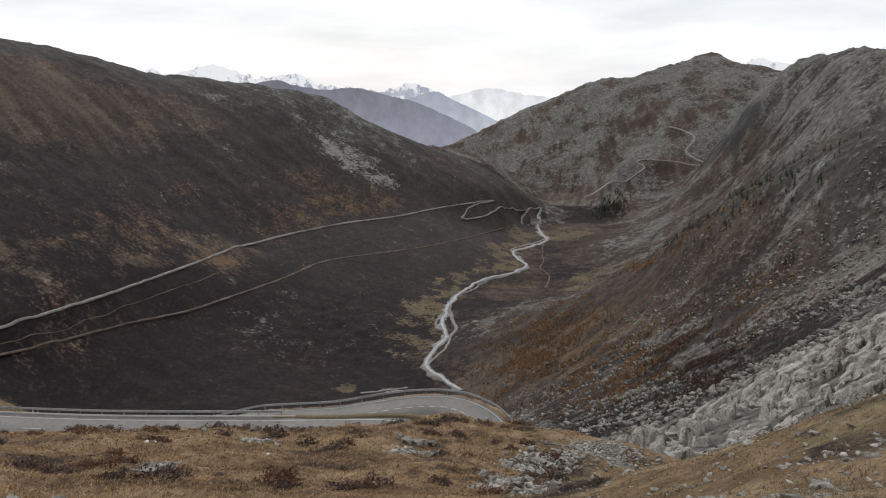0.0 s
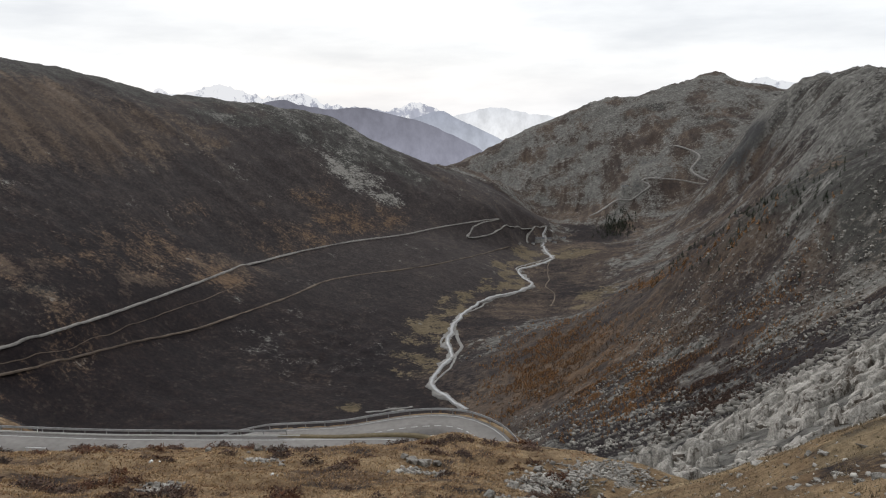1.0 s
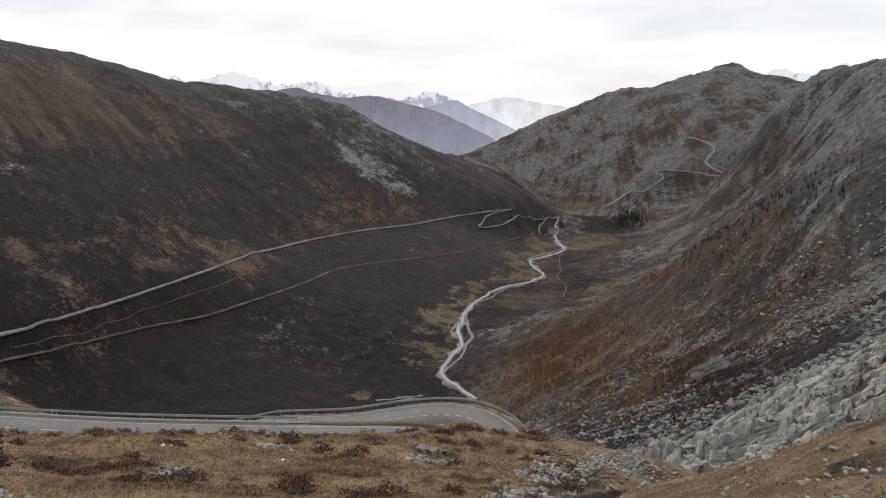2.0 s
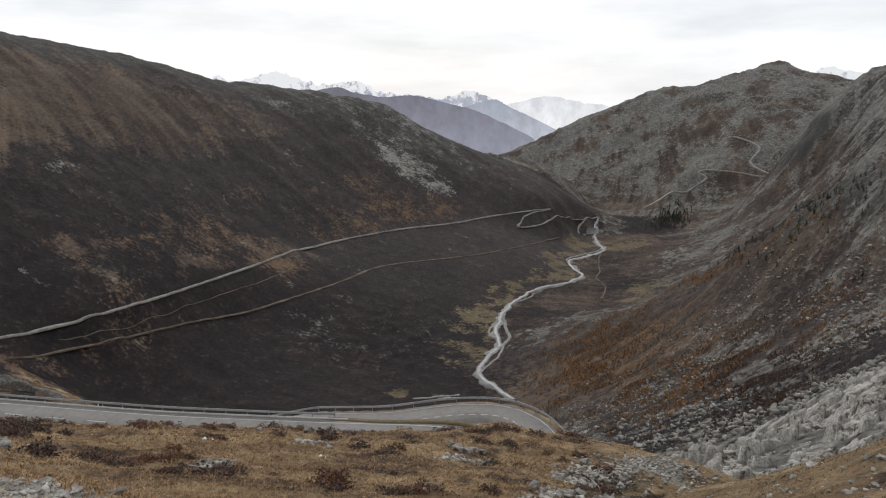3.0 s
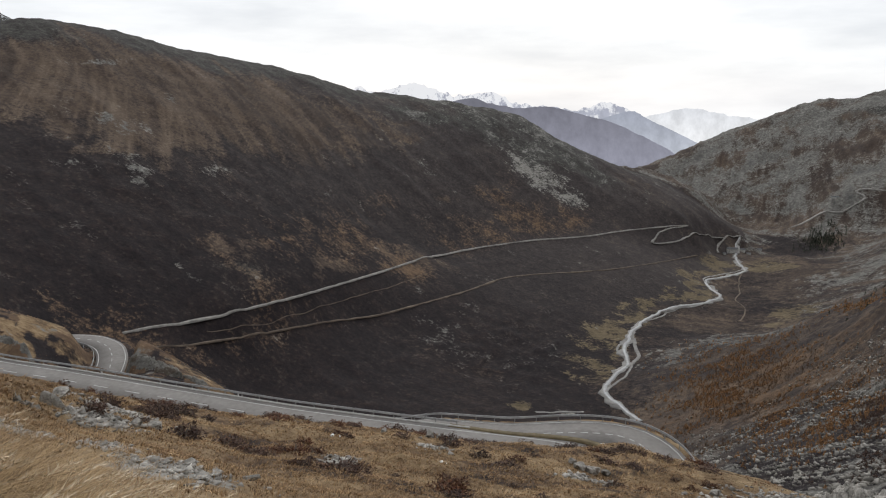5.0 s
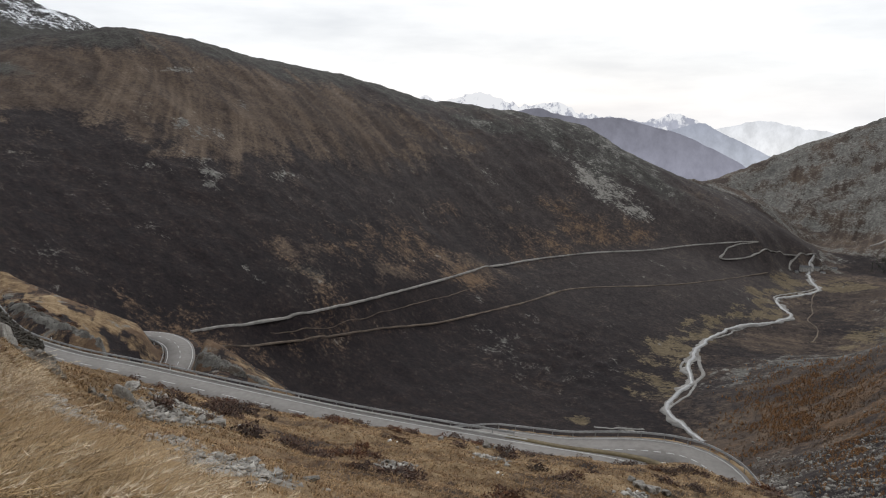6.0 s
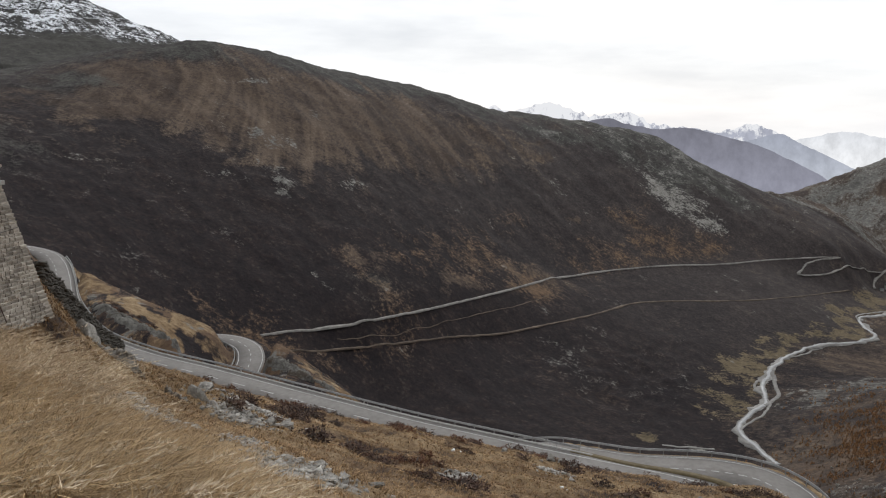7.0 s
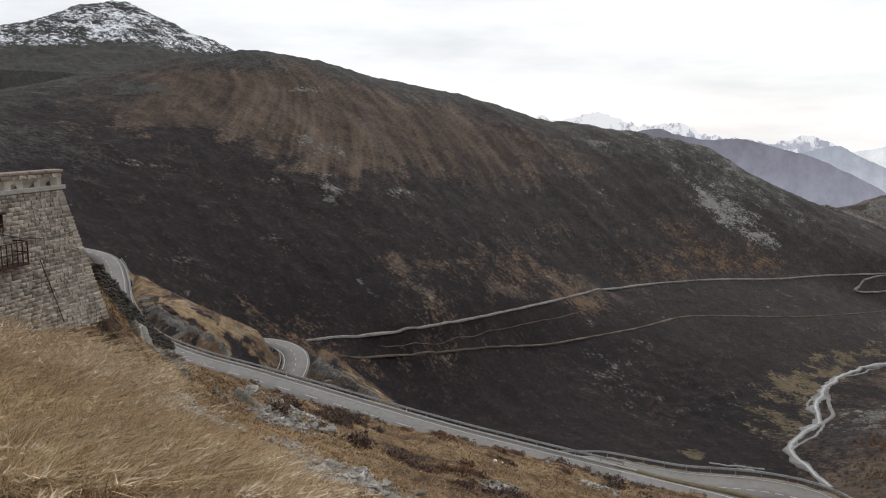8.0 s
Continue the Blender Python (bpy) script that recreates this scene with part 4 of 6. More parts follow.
RIGHT_SNOW = [ (1718, 4504, 18), (1801, 4471, 69), (1871, 4442, 93), (1942, 4411, 73), (1997, 4387, 65), (2106, 4336, 45), (2164, 4307, 121), (2232, 4272, 67), (2351, 4208, 101), (2437, 4159, 141), (2599, 4059, 112) ]
# each layer's haze is set by these emission colours
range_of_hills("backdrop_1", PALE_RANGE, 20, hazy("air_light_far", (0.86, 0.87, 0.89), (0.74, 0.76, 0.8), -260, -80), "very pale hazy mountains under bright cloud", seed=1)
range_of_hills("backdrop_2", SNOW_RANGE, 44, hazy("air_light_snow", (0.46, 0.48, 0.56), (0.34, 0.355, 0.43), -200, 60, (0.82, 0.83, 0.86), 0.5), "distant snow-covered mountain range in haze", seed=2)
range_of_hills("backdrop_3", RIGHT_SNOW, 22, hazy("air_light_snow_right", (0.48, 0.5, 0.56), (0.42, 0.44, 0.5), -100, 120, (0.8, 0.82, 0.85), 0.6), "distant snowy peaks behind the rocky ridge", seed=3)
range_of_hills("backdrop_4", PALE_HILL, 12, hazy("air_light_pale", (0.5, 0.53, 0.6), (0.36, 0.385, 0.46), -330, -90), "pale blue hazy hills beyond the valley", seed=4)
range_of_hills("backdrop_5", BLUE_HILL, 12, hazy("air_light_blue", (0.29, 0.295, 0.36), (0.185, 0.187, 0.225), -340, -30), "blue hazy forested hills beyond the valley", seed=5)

# ---- the pass road: markings, rails, posts ----
def offset(line, d, lift=0.0):
    out = line.copy()
    out[:, :2] += sides(line) * d
    out[:, 2] += lift
    return out


def piece_of(line, a, b):
    """The stretch of a line between two distances from its start."""
    s = np.r_[0, np.cumsum(np.linalg.norm(np.diff(line[:, :2], axis=0), axis=1))]
    n = max(2, int((b - a) / 1.0) + 1)
    q = np.linspace(a, b, n)
    return np.stack([np.interp(q, s, line[:, k]) for k in range(3)], -1)


def length_of(line):
    return float(np.linalg.norm(np.diff(line[:, :2], axis=0), axis=1).sum())


def markings(road, line, middle, edges, dash=3.0, gap=3.6):
    for e in edges:
        v, f = ribbon(offset(line, e), 0.09, 0.09, 0.012, 0.01)
        hang("edge_line", raw_mesh("edge_line", v, f), paint, road, "solid white edge line")
    s, total = 2.0, length_of(line)
    mid = offset(line, middle)
    while s + dash < min(total, length_of(mid)):
        v, f = ribbon(piece_of(mid, s, s + dash), 0.09, 0.09, 0.012, 0.01)
        hang("lane_dash", raw_mesh("lane_dash", v, f), paint, road)
        s += dash + gap


markings(road_1, upper_line, -0.35, (2.75,))
markings(road_6, hairpin_line, -0.2, (3.2, -3.3), 1.0, 0.7)
markings(road_2, lower_line, 0.0, (3.0, -3.0), 2.0, 2.6)


def guard_rail(line, label, gap=3.2, height=0.78):
    """Steel crash barrier: two beams on posts, with a kerb of concrete under it."""
    top = new("guard_rail")
    top.location = tuple(line[0])
    origin = np.array(line[0])
    local = line - origin
    for z, d in ((height, 0.14), (height - 0.17, 0.14)):
        v, f = ribbon(local, 0.05, 0.05, z, d)
        hang("rail_beam", raw_mesh("rail_beam", v, f), steel, top)
        v, f = ribbon(local, 0.09, -0.05, z - d * 0.35, d * 0.3)
        hang("rail_rib", raw_mesh("rail_rib", v, f), steel, top)
    bm = bmesh.new()
    box(bm, (0.1, 0.1, height + 0.35), (0, 0, height / 2 - 0.2), 0, 0.015)
    me = bpy.data.meshes.new("post")
    bm.to_mesh(me)
    bm.free()
    s, total = 0.4, length_of(line)
    while s < total:
        p = piece_of(local, s, s + 0.2)
        d = p[-1] - p[0]
        o = hang("post", me, steel, top)
        o.matrix_basis = pose(p[0][0], p[0][1], p[0][2], 0, 0, math.degrees(math.atan2(d[1], d[0])))
        s += gap
    return tagged(top, label, "guard rail", "guard rails along the pass road")


whole = length_of(upper_line)
guard_rail(piece_of(offset(upper_line, 4.25), 62, length_of(offset(upper_line, 4.25)) - 24), "grey steel guard rail along the outer road edge")
hair_out = offset(hairpin_line, 4.2)
guard_rail(piece_of(hair_out, 16, length_of(hair_out) - 0.5), "grey steel guard rail round the hairpin bend")
guard_rail(piece_of(offset(lower_line, -4.0), 18, length_of(lower_line) - 16), "low grey rail round the lower bend")
kerb_mat = simple("pale_concrete", (0.28, 0.27, 0.25), (0.42, 0.41, 0.39), 2.0, 0.9, 0.2, 0.01)
strip("kerb", piece_of(offset(upper_line, 3.95), 60, length_of(offset(upper_line, 3.95)) - 22), 0.18, 0.1, kerb_mat, "low concrete kerb under the guard rail", "kerb", 0.12, 0.4)
island = simple("grass_strip", (0.075, 0.06, 0.034), (0.16, 0.125, 0.072), 1.5, 0.95, 0.6, 0.1)
strip("verge", resample([(-24, 95.1, -46.1), (-16, 94.6, -46.1), (-9, 94.9, -46.0), (-4.5, 94.4, -45.9), (-1.0, 92.6, -45.9)], 1.0), 0.5, 0.6, island, "narrow mossy grass strip between two roads", "verge", 0.12, 0.4)

marker_white = simple("marker_white", (0.6, 0.6, 0.6), (0.75, 0.75, 0.74), 4.0, 0.6, 0)
marker_black = simple("marker_black", (0.02, 0.02, 0.02), (0.04, 0.04, 0.04), 4.0, 0.6, 0)


def marker_post(x, y, z, tall):
    top = new("marker_post")
    top.location = (x, y, z)
    bm = bmesh.new()
    bmesh.ops.create_cone(bm, cap_ends=True, segments=8, radius1=0.07, radius2=0.055, depth=tall, matrix=Matrix.Translation((0, 0, tall / 2 - 0.1)))
    part("shaft", bm, marker_black if tall > 2 else marker_white, top)
    bm = bmesh.new()
    bmesh.ops.create_cone(bm, cap_ends=True, segments=8, radius1=0.066, radius2=0.06, depth=0.2, matrix=Matrix.Translation((0, 0, tall * 0.8)))
    part("band", bm, marker_white if tall > 2 else marker_black, top)
    return tagged(top, "tall dark snow marker pole at the roadside" if tall > 2 else "white roadside marker post with a dark band", "marker post", "roadside markers")


for s, side, tall in ((70, 4.9, 4.2), (104, 4.9, 1.1), (136, 4.9, 3.6), (168, 4.9, 1.1), (200, 4.9, 1.1), (228, 4.9, 1.1)):
    p = piece_of(offset(upper_line, side), s, s + 0.5)[0]
    marker_post(p[0], p[1], ground_z(p[0], p[1]), tall)
for s in (26, 34, 42):
    p = piece_of(offset(lower_line, -4.5), s, s + 0.5)[0]
    marker_post(p[0], p[1], ground_z(p[0], p[1]), 1.1)

# ---- rocks ----
granite = rock_face("grey_granite", (0.13, 0.122, 0.11), (0.42, 0.405, 0.375), 0.5, "own")
pale_granite = rock_face("pale_granite", (0.16, 0.152, 0.138), (0.46, 0.445, 0.415), 0.6, "own")
dark_granite = rock_face("dark_granite", (0.034, 0.031, 0.027), (0.12, 0.112, 0.098), 1.0, "own")
boulder_mat = simple("boulder_granite", (0.115, 0.108, 0.097), (0.37, 0.356, 0.327), 0.25, 0.92, 0.4, 0.3, "island")


stone_grey = simple("loose_stone", (0.13, 0.123, 0.112), (0.42, 0.405, 0.375), 1.5, 0.92, 0.3, 0.02, "island")


def rock_mesh(seed, detail=3, cuts=9, rough=0.1, flat=(1, 1, 0.7)):
    """A broken block: a ball cut by random planes, with a rough skin; about 1 m across."""
    rnd = random.Random(seed)
    bm = bmesh.new()
    bmesh.ops.create_icosphere(bm, subdivisions=detail, radius=0.62)
    planes = []
    for _ in range(cuts):
        n = Vector((rnd.gauss(0, 1), rnd.gauss(0, 1), rnd.gauss(0, 0.8))).normalized()
        planes.append((n, rnd.uniform(0.2, 0.44)))
    for v in bm.verts:
        for n, d in planes:
            over = v.co.dot(n) - d
            if over > 0:
                v.co -= n * over
        k = noise.fractal(v.co * 3.1 + Vector((seed, 0, 0)), 1.0, 2.0, 4)
        v.co += v.co.normalized() * k * rough
        v.co = Vector((v.co.x * flat[0], v.co.y * flat[1], v.co.z * flat[2]))
    me = bpy.data.meshes.new("rock")
    bm.to_mesh(me)
    bm.free()
    return me


def shard_mesh(seed, points=14, shape=(1, 0.7, 0.5)):
    """An angular broken stone: the hull of a few scattered points, about 1 m long."""
    rnd = random.Random(seed)
    bm = bmesh.new()
    for _ in range(points):
        d = Vector((rnd.gauss(0, 1), rnd.gauss(0, 1), rnd.gauss(0, 1))).normalized() * rnd.uniform(0.42, 0.56)
        bm.verts.new((max(-0.42, min(0.42, d.x)) * shape[0], max(-0.4, min(0.4, d.y)) * shape[1], max(-0.34, min(0.34, d.z)) * shape[2]))
    got = bmesh.ops.convex_hull(bm, input=bm.verts)
    bmesh.ops.delete(bm, geom=list({v for v in got["geom_interior"] + got["geom_unused"] if isinstance(v, bmesh.types.BMVert)}), context="VERTS")
    bmesh.ops.triangulate(bm, faces=bm.faces)
    bmesh.ops.recalc_face_normals(bm, faces=bm.faces)
    me = bpy.data.meshes.new("rock")
    bm.to_mesh(me)
    bm.free()
    return me


def with_mat(me, mat):
    me = me.copy()
    me.materials.append(mat)
    return me


small_rocks = [shard_mesh(s, 22, (1.1, 0.9, 0.8)) for s in range(8)]
flat_rocks = [shard_mesh(s, 18, (1.2, 0.8, 0.4)) for s in range(20, 27)]
big_rocks = [rock_mesh(s, 4, 14, 0.14, (1, 0.8, 0.75)) for s in range(40, 47)]
stone_sets = {"grey": [with_mat(m, granite) for m in small_rocks], "pale": [with_mat(m, pale_granite) for m in flat_rocks]}
rnd = random.Random(5)


def stone(x, y, size, kind, label, group, sink=0.18):
    me = rnd.choice(stone_sets[kind])
    o = new("stone", me)
    o.matrix_basis = pose(x, y, ground_z(x, y) + size * (0.22 if kind == "grey" else 0.1) - sink * size * 0.3, rnd.uniform(-14, 14), rnd.uniform(-14, 14), rnd.uniform(0, 360))
    o.scale = (size, size, size)
    return tagged(o, label, "stone", group)


KNOLL = [(-19.0, 66.8, 1.2), (-17.9, 67.5, 1.4), (-16.3, 65.5, 1.0), (-23.6, 66.1, 0.8), (-3.5, 62.2, 1.4), (-2.5, 62.6, 1.7), (-1.2, 63.7, 1.1), (-4.3, 63.6, 0.9),
         (2.9, 49.9, 1.0), (5.5, 57.6, 1.2), (8.3, 64.3, 1.1), (5.6, 44.5, 1.0), (6.7, 39.9, 0.8), (-33.0, 34.5, 1.3), (-29.0, 35.9, 1.0), (-29.0, 37.6, 1.2)]
SPUR = [(13.6, 29.9, 0.8), (12.3, 23.3, 0.45), (7.7, 13.5, 0.65), (9.9, 19.3, 0.3), (9.8, 17.9, 0.32), (10.0, 15.8, 0.5), (11.6, 17.8, 0.33), (8.7, 35.3, 0.7), (7.2, 16.0, 0.35), (9.4, 29.4, 0.5)]
LEDGE = [(-21.9, 16.5, 0.7), (-15.3, 13.5, 0.5), (-15.5, 14.5, 0.55), (-16.9, 13.6, 0.5), (-17.1, 16.8, 0.4), (-15.3, 16.7, 0.42), (-12.8, 15.1, 0.4), (-9.4, 8.5, 0.34), (-9.5, 9.6, 0.38), (-8.2, 8.4, 0.42)]
for x, y, s in KNOLL:
    stone(x, y, s, "grey", "weathered grey boulder half sunk in dry grass", "boulders on the grassy bank")
for x, y, s in SPUR:
    stone(x, y, s, "pale", "pale flat stone lying in short dry grass", "pale stones on the near spur")
for x, y, s in LEDGE:
    stone(x, y, s, "pale", "flat grey slab on a stony ledge", "flat slabs along the ledge")
for k in range(150):
    a, r = radians(rnd.uniform(-36, -12)), rnd.uniform(10, 40)
    stone(-r * math.sin(a), r * math.cos(a), 0.12 + 0.4 * rnd.random() ** 2, "pale", "small pale stone on the grassy spur", "pale stones on the near spur")
strand = resample([(-29.5, 21.6, 0), (-25.8, 20.3, 0), (-21, 17.6, 0), (-17.5, 15.9, 0), (-13.6, 14.5, 0), (-11.9, 15, 0), (-11, 17.5, 0)], 0.3)
for k in range(130):
    q = strand[rnd.randrange(len(strand))]
    stone(q[0] + rnd.gauss(0, 0.5), q[1] + rnd.gauss(0, 0.5), 0.14 + 0.6 * rnd.random() ** 2.2, "pale", "flat grey slab on a stony ledge", "flat slabs along the ledge")
litter = with_mat(small_rocks[2], simple("white_quartz", (0.6, 0.6, 0.58), (0.8, 0.8, 0.78), 5.0, 0.7, 0.1, 0.02))
for x, y, s in ((-25.3, 57.0, 0.5), (-13.8, 52.0, 0.36), (-13.4, 51.9, 0.2), (-24.7, 57.3, 0.25)):
    o = new("stone", litter)
    o.matrix_basis, o.scale = pose(x, y, ground_z(x, y) + 0.15 * s, 10, 5, rnd.uniform(0, 360)), (s, s, s)
    tagged(o, "bright white stone on the grassy bank", "stone", "white stones")


def scatter(name, meshes, spots, mat, label, category, squash=1.0):
    """Many joined copies, each a loose piece of one mesh of kind stuff."""
    vs, fs, base = [], [], 0
    shapes = []
    for me in meshes:
        co = np.empty(len(me.vertices) * 3, np.float32)
        me.vertices.foreach_get("co", co)
        ix = np.empty(len(me.loops), np.int32)
        me.loops.foreach_get("vertex_index", ix)
        shapes.append((co.reshape(-1, 3), ix.reshape(-1, 3)))
    for x, y, z, s, turn, tip in spots:
        co, ix = shapes[int(turn * 1000) % len(shapes)]
        m = np.array(Euler((tip, tip * 0.7, turn)).to_matrix())
        vs.append((co * (1, 1, squash)) @ m.T * s + (x, y, z))
        fs.append(ix + base)
        base += len(co)
    ob = hang(name, raw_mesh(name, np.concatenate(vs), np.concatenate(fs)), mat)
    return tagged(ob, label, category, kind="stuff")


gravel_spots = []
for p in STONY:
    many = int(min(1700, 140 * math.hypot(p[2], p[3]) * math.hypot(p[4], p[5])))
    for k in range(many):
        u, v = rnd.gauss(0, 0.5), rnd.gauss(0, 0.5)
        x, y = p[0] + u * p[2] + v * p[4], p[1] + u * p[3] + v * p[5]
        s = 0.04 + 0.36 * rnd.random() ** 4
        if math.hypot(x, y) > 40:
            s *= 2.2
        gravel_spots.append((x, y, ground_z(x, y) + 0.08 * s, s, rnd.uniform(0, 6.28), rnd.uniform(-0.6, 0.6)))
for k in range(1700):
    a, r = radians(rnd.uniform(-37, -3)), 9 + 55 * rnd.random() ** 1.3
    s = 0.06 + 0.3 * rnd.random() ** 3
    gravel_spots.append((-r * math.sin(a), r * math.cos(a), ground_z(-r * math.sin(a), r * math.cos(a)) + 0.06 * s, s, rnd.uniform(0, 6.28), rnd.uniform(-0.4, 0.4)))
scatter("scree_stones", [shard_mesh(s, 9, (1.15, 0.5 + 0.12 * (s % 4), 0.3 + 0.1 * (s % 3))) for s in range(60, 70)], gravel_spots, stone_grey, "loose angular grey stones on the slope", "scree")

g = np.random.RandomState(55)
a, r = np.radians(-2 - 33 * g.rand(70000) ** 0.8), 250 + 600 * g.rand(70000) ** 1.2
x, y = -r * np.sin(a), r * np.cos(a)
keep = np.nonzero((x > 55 + 0.02 * y) & (fractal(x / 70, y / 70, 3, 77) > 0.43 + 0.12 * g.rand(70000)))[0][:13000]
x, y, size = x[keep], y[keep], 0.5 + 4.2 * g.rand(len(keep)) ** 5
field = np.c_[x, y, ground_zs(x, y) + 0.1 * size, size, g.uniform(0, 6.28, len(keep)), g.uniform(-0.5, 0.5, len(keep))]
scatter("boulder_field", [shard_mesh(s, 8, (1.25, 0.8, 0.9)) for s in range(70, 82)], field, boulder_mat, "wide field of grey boulders across the valley slope", "boulders")

# light crags across the gorge, and dark ones in the road cuttings
pale_big, grey_big = [with_mat(m, pale_granite) for m in big_rocks], [with_mat(m, granite) for m in big_rocks]


def crag(name, places, meshes, label, group=""):
    top = new(name)
    x0, y0 = places[0][0], places[0][1]
    top.location = (x0, y0, ground_z(x0, y0))
    for x, y, s, lean, turn in places:
        o = new("rock", meshes[int(abs(x * 13 + y * 7)) % len(meshes)])
        o.parent = top
        o.matrix_basis = pose(x - x0, y - y0, ground_z(x, y) - ground_z(x0, y0) + 0.02 * s, lean, lean * 0.5, turn)
        o.scale = (s, s * rnd.uniform(0.6, 1.0), s * rnd.uniform(0.55, 0.9))
    return tagged(top, label, "rock outcrop", group)


def cell_steps(x, y, size, seed):
    """Broken blocks: a random height for each cell of a jittered lattice, and how near its rim is."""
    u, v = x / size, y / size
    iu, iv = np.floor(u).astype(np.int64), np.floor(v).astype(np.int64)
    d1, d2, h = np.full(len(x), 9.0), np.full(len(x), 9.0), np.zeros(len(x))
    for a in (-1, 0, 1):
        for b in (-1, 0, 1):
            cu, cv = iu + a, iv + b
            px, py = cu + cells(cu, cv, seed), cv + cells(cu, cv, seed + 1)
            d = np.hypot(u - px, v - py)
            tip = cells(cu, cv, seed + 2) + 0.5 * (cells(cu, cv, seed + 3) - 0.5) * (u - px) + 0.5 * (cells(cu, cv, seed + 4) - 0.4) * (v - py)
            near = d < d1
            d2 = np.where(near, d1, np.minimum(d2, d))
            h = np.where(near, tip, h)
            d1 = np.where(near, d, d1)
    return h, d2 - d1


CRAG_LINE = resample([(66, 184, 0), (74, 198, 0), (86, 222, 0), (100, 222, 0), (112, 206, 0), (124, 210, 0), (138, 210, 0), (156, 214, 0)], 4.0)
CRAG_FRONT = resample([(76, 158, 0), (86, 146, 0), (100, 142, 0), (120, 146, 0), (140, 160, 0)], 4.0)
CRAG_FOOT = resample([(50, 150, 0), (60, 144, 0), (70, 138, 0), (78, 129, 0), (86, 122, 0), (100, 122, 0)], 4.0)
CRAG_MID = resample([(84, 176, 0), (104, 172, 0), (126, 178, 0), (146, 186, 0)], 4.0)


def cliff(lines, area, gap, reach, sizes, heights, ragged_by, mat, label, name="rock_outcrop", chunk=15.0, base=smooth_land):
    """Jointed rock on a slope: stepped, cracked blocks round some lines, built in stretches."""
    xs, ys = np.arange(area[0], area[1], gap), np.arange(area[2], area[3], gap)
    gx, gy = np.meshgrid(xs, ys)
    x, y = gx.ravel(), gy.ravel()
    d = np.min([off_line(x, y, q)[0] for q in lines], axis=0)
    lift = step(reach, reach * 0.45, d + ragged_by * (fractal(x / (0.6 * ragged_by), y / (0.6 * ragged_by), 4, 201) - 0.5))
    along, across = 0.62 * x + 0.78 * y, 0.78 * x - 0.62 * y
    w = sizes[0]
    wx, wy = along / 1.4 + 0.25 * w * fractal(x / (1.5 * w), y / (1.5 * w), 2, 202), across + 0.25 * w * fractal(x / (1.5 * w), y / (1.5 * w), 2, 203)
    up = 0.5 * heights[1]
    for k in range(3):
        h, e = cell_steps(wx, wy, sizes[k], 210 + 10 * k)
        up = up + heights[k] * (h - 0.9 * step(0.075, 0.0, e))
    z = base(x, y) - 0.4 * heights[1] + lift * (up - 0.5 * heights[0]) - (1 - lift) * 0.6 * heights[1]
    nx, ny = len(xs), len(ys)
    i, j = np.meshgrid(np.arange(ny - 1), np.arange(nx - 1), indexing="ij")
    q = np.stack([i * nx + j, i * nx + j + 1, (i + 1) * nx + j + 1, (i + 1) * nx + j], -1).reshape(-1, 4)
    q = q[(lift[q] > 0.01).any(1)]
    verts = np.c_[x, y, z]
    top = new(name)
    which = np.floor((along[q[:, 0]] + 0.6 * chunk * (fractal(x / chunk, y / chunk, 3, 240) - 0.5)[q[:, 0]]) / chunk).astype(int)
    for k in np.unique(which):
        used, back = np.unique(q[which == k], return_inverse=True)
        hang("rock_slab", raw_mesh("rock_slab", verts[used], back.reshape(-1, 4)), mat, top)
    return tagged(top, label, "rock outcrop")


cliff_granite = rock_face("cliff_granite", (0.15, 0.138, 0.12), (0.56, 0.53, 0.48), 1.3)
knob_granite = rock_face("knob_granite", (0.085, 0.079, 0.07), (0.34, 0.325, 0.295), 1.3)
cut_granite = rock_face("cut_granite", (0.06, 0.056, 0.05), (0.22, 0.21, 0.19), 1.0)
cliff([CRAG_LINE, CRAG_FRONT, CRAG_MID, CRAG_FOOT], (36, 180, 98, 258), 0.5, 24, (13.0, 5.0, 2.1), (6.5, 3.8, 1.2), 28, cliff_granite, "large pale grey fractured granite outcrop above the gorge")
cliff([resample([(191, 621, 0), (203, 607, 0), (216, 581, 0)], 4)], (167, 240, 557, 645), 0.7, 15, (9.0, 3.8, 1.6), (9.0, 2.8, 0.9), 22, knob_granite, "grey rock knob standing out of the brown slope")
cliff([resample([(233, 391, 0), (238, 382, 0)], 4)], (209, 262, 358, 415), 0.7, 15, (9.0, 3.8, 1.6), (8.0, 2.8, 0.9), 22, knob_granite, "grey rock knob standing out of the brown slope")
cliff([resample([(201, 480, 0), (209, 465, 0)], 4)], (177, 233, 441, 504), 0.7, 15, (9.0, 3.8, 1.6), (5.0, 2.8, 0.9), 22, knob_granite, "grey rock knob standing out of the brown slope")
places = []
for k in range(40):
    q = CRAG_LINE[rnd.randrange(len(CRAG_LINE))]
    places.append((q[0] + rnd.gauss(0, 10), q[1] + rnd.gauss(0, 10), rnd.uniform(2, 6), rnd.uniform(-25, 25), rnd.uniform(0, 360)))
crag("fallen_blocks", places, pale_big, "pale broken granite blocks fallen along the outcrop")
cliff([resample([(-146, 118.6, 0), (-130.6, 113, 0), (-117.8, 109.2, 0), (-106.8, 106.2, 0), (-98.1, 105, 0), (-93.5, 107, 0)], 2)], (-154, -86, 98, 130), 0.25, 3.0, (2.6, 1.2, 0.5), (1.5, 0.7, 0.3), 3, cut_granite, "dark grey rock face blasted for the road", "rock_cutting", 8.0, ground_zs)
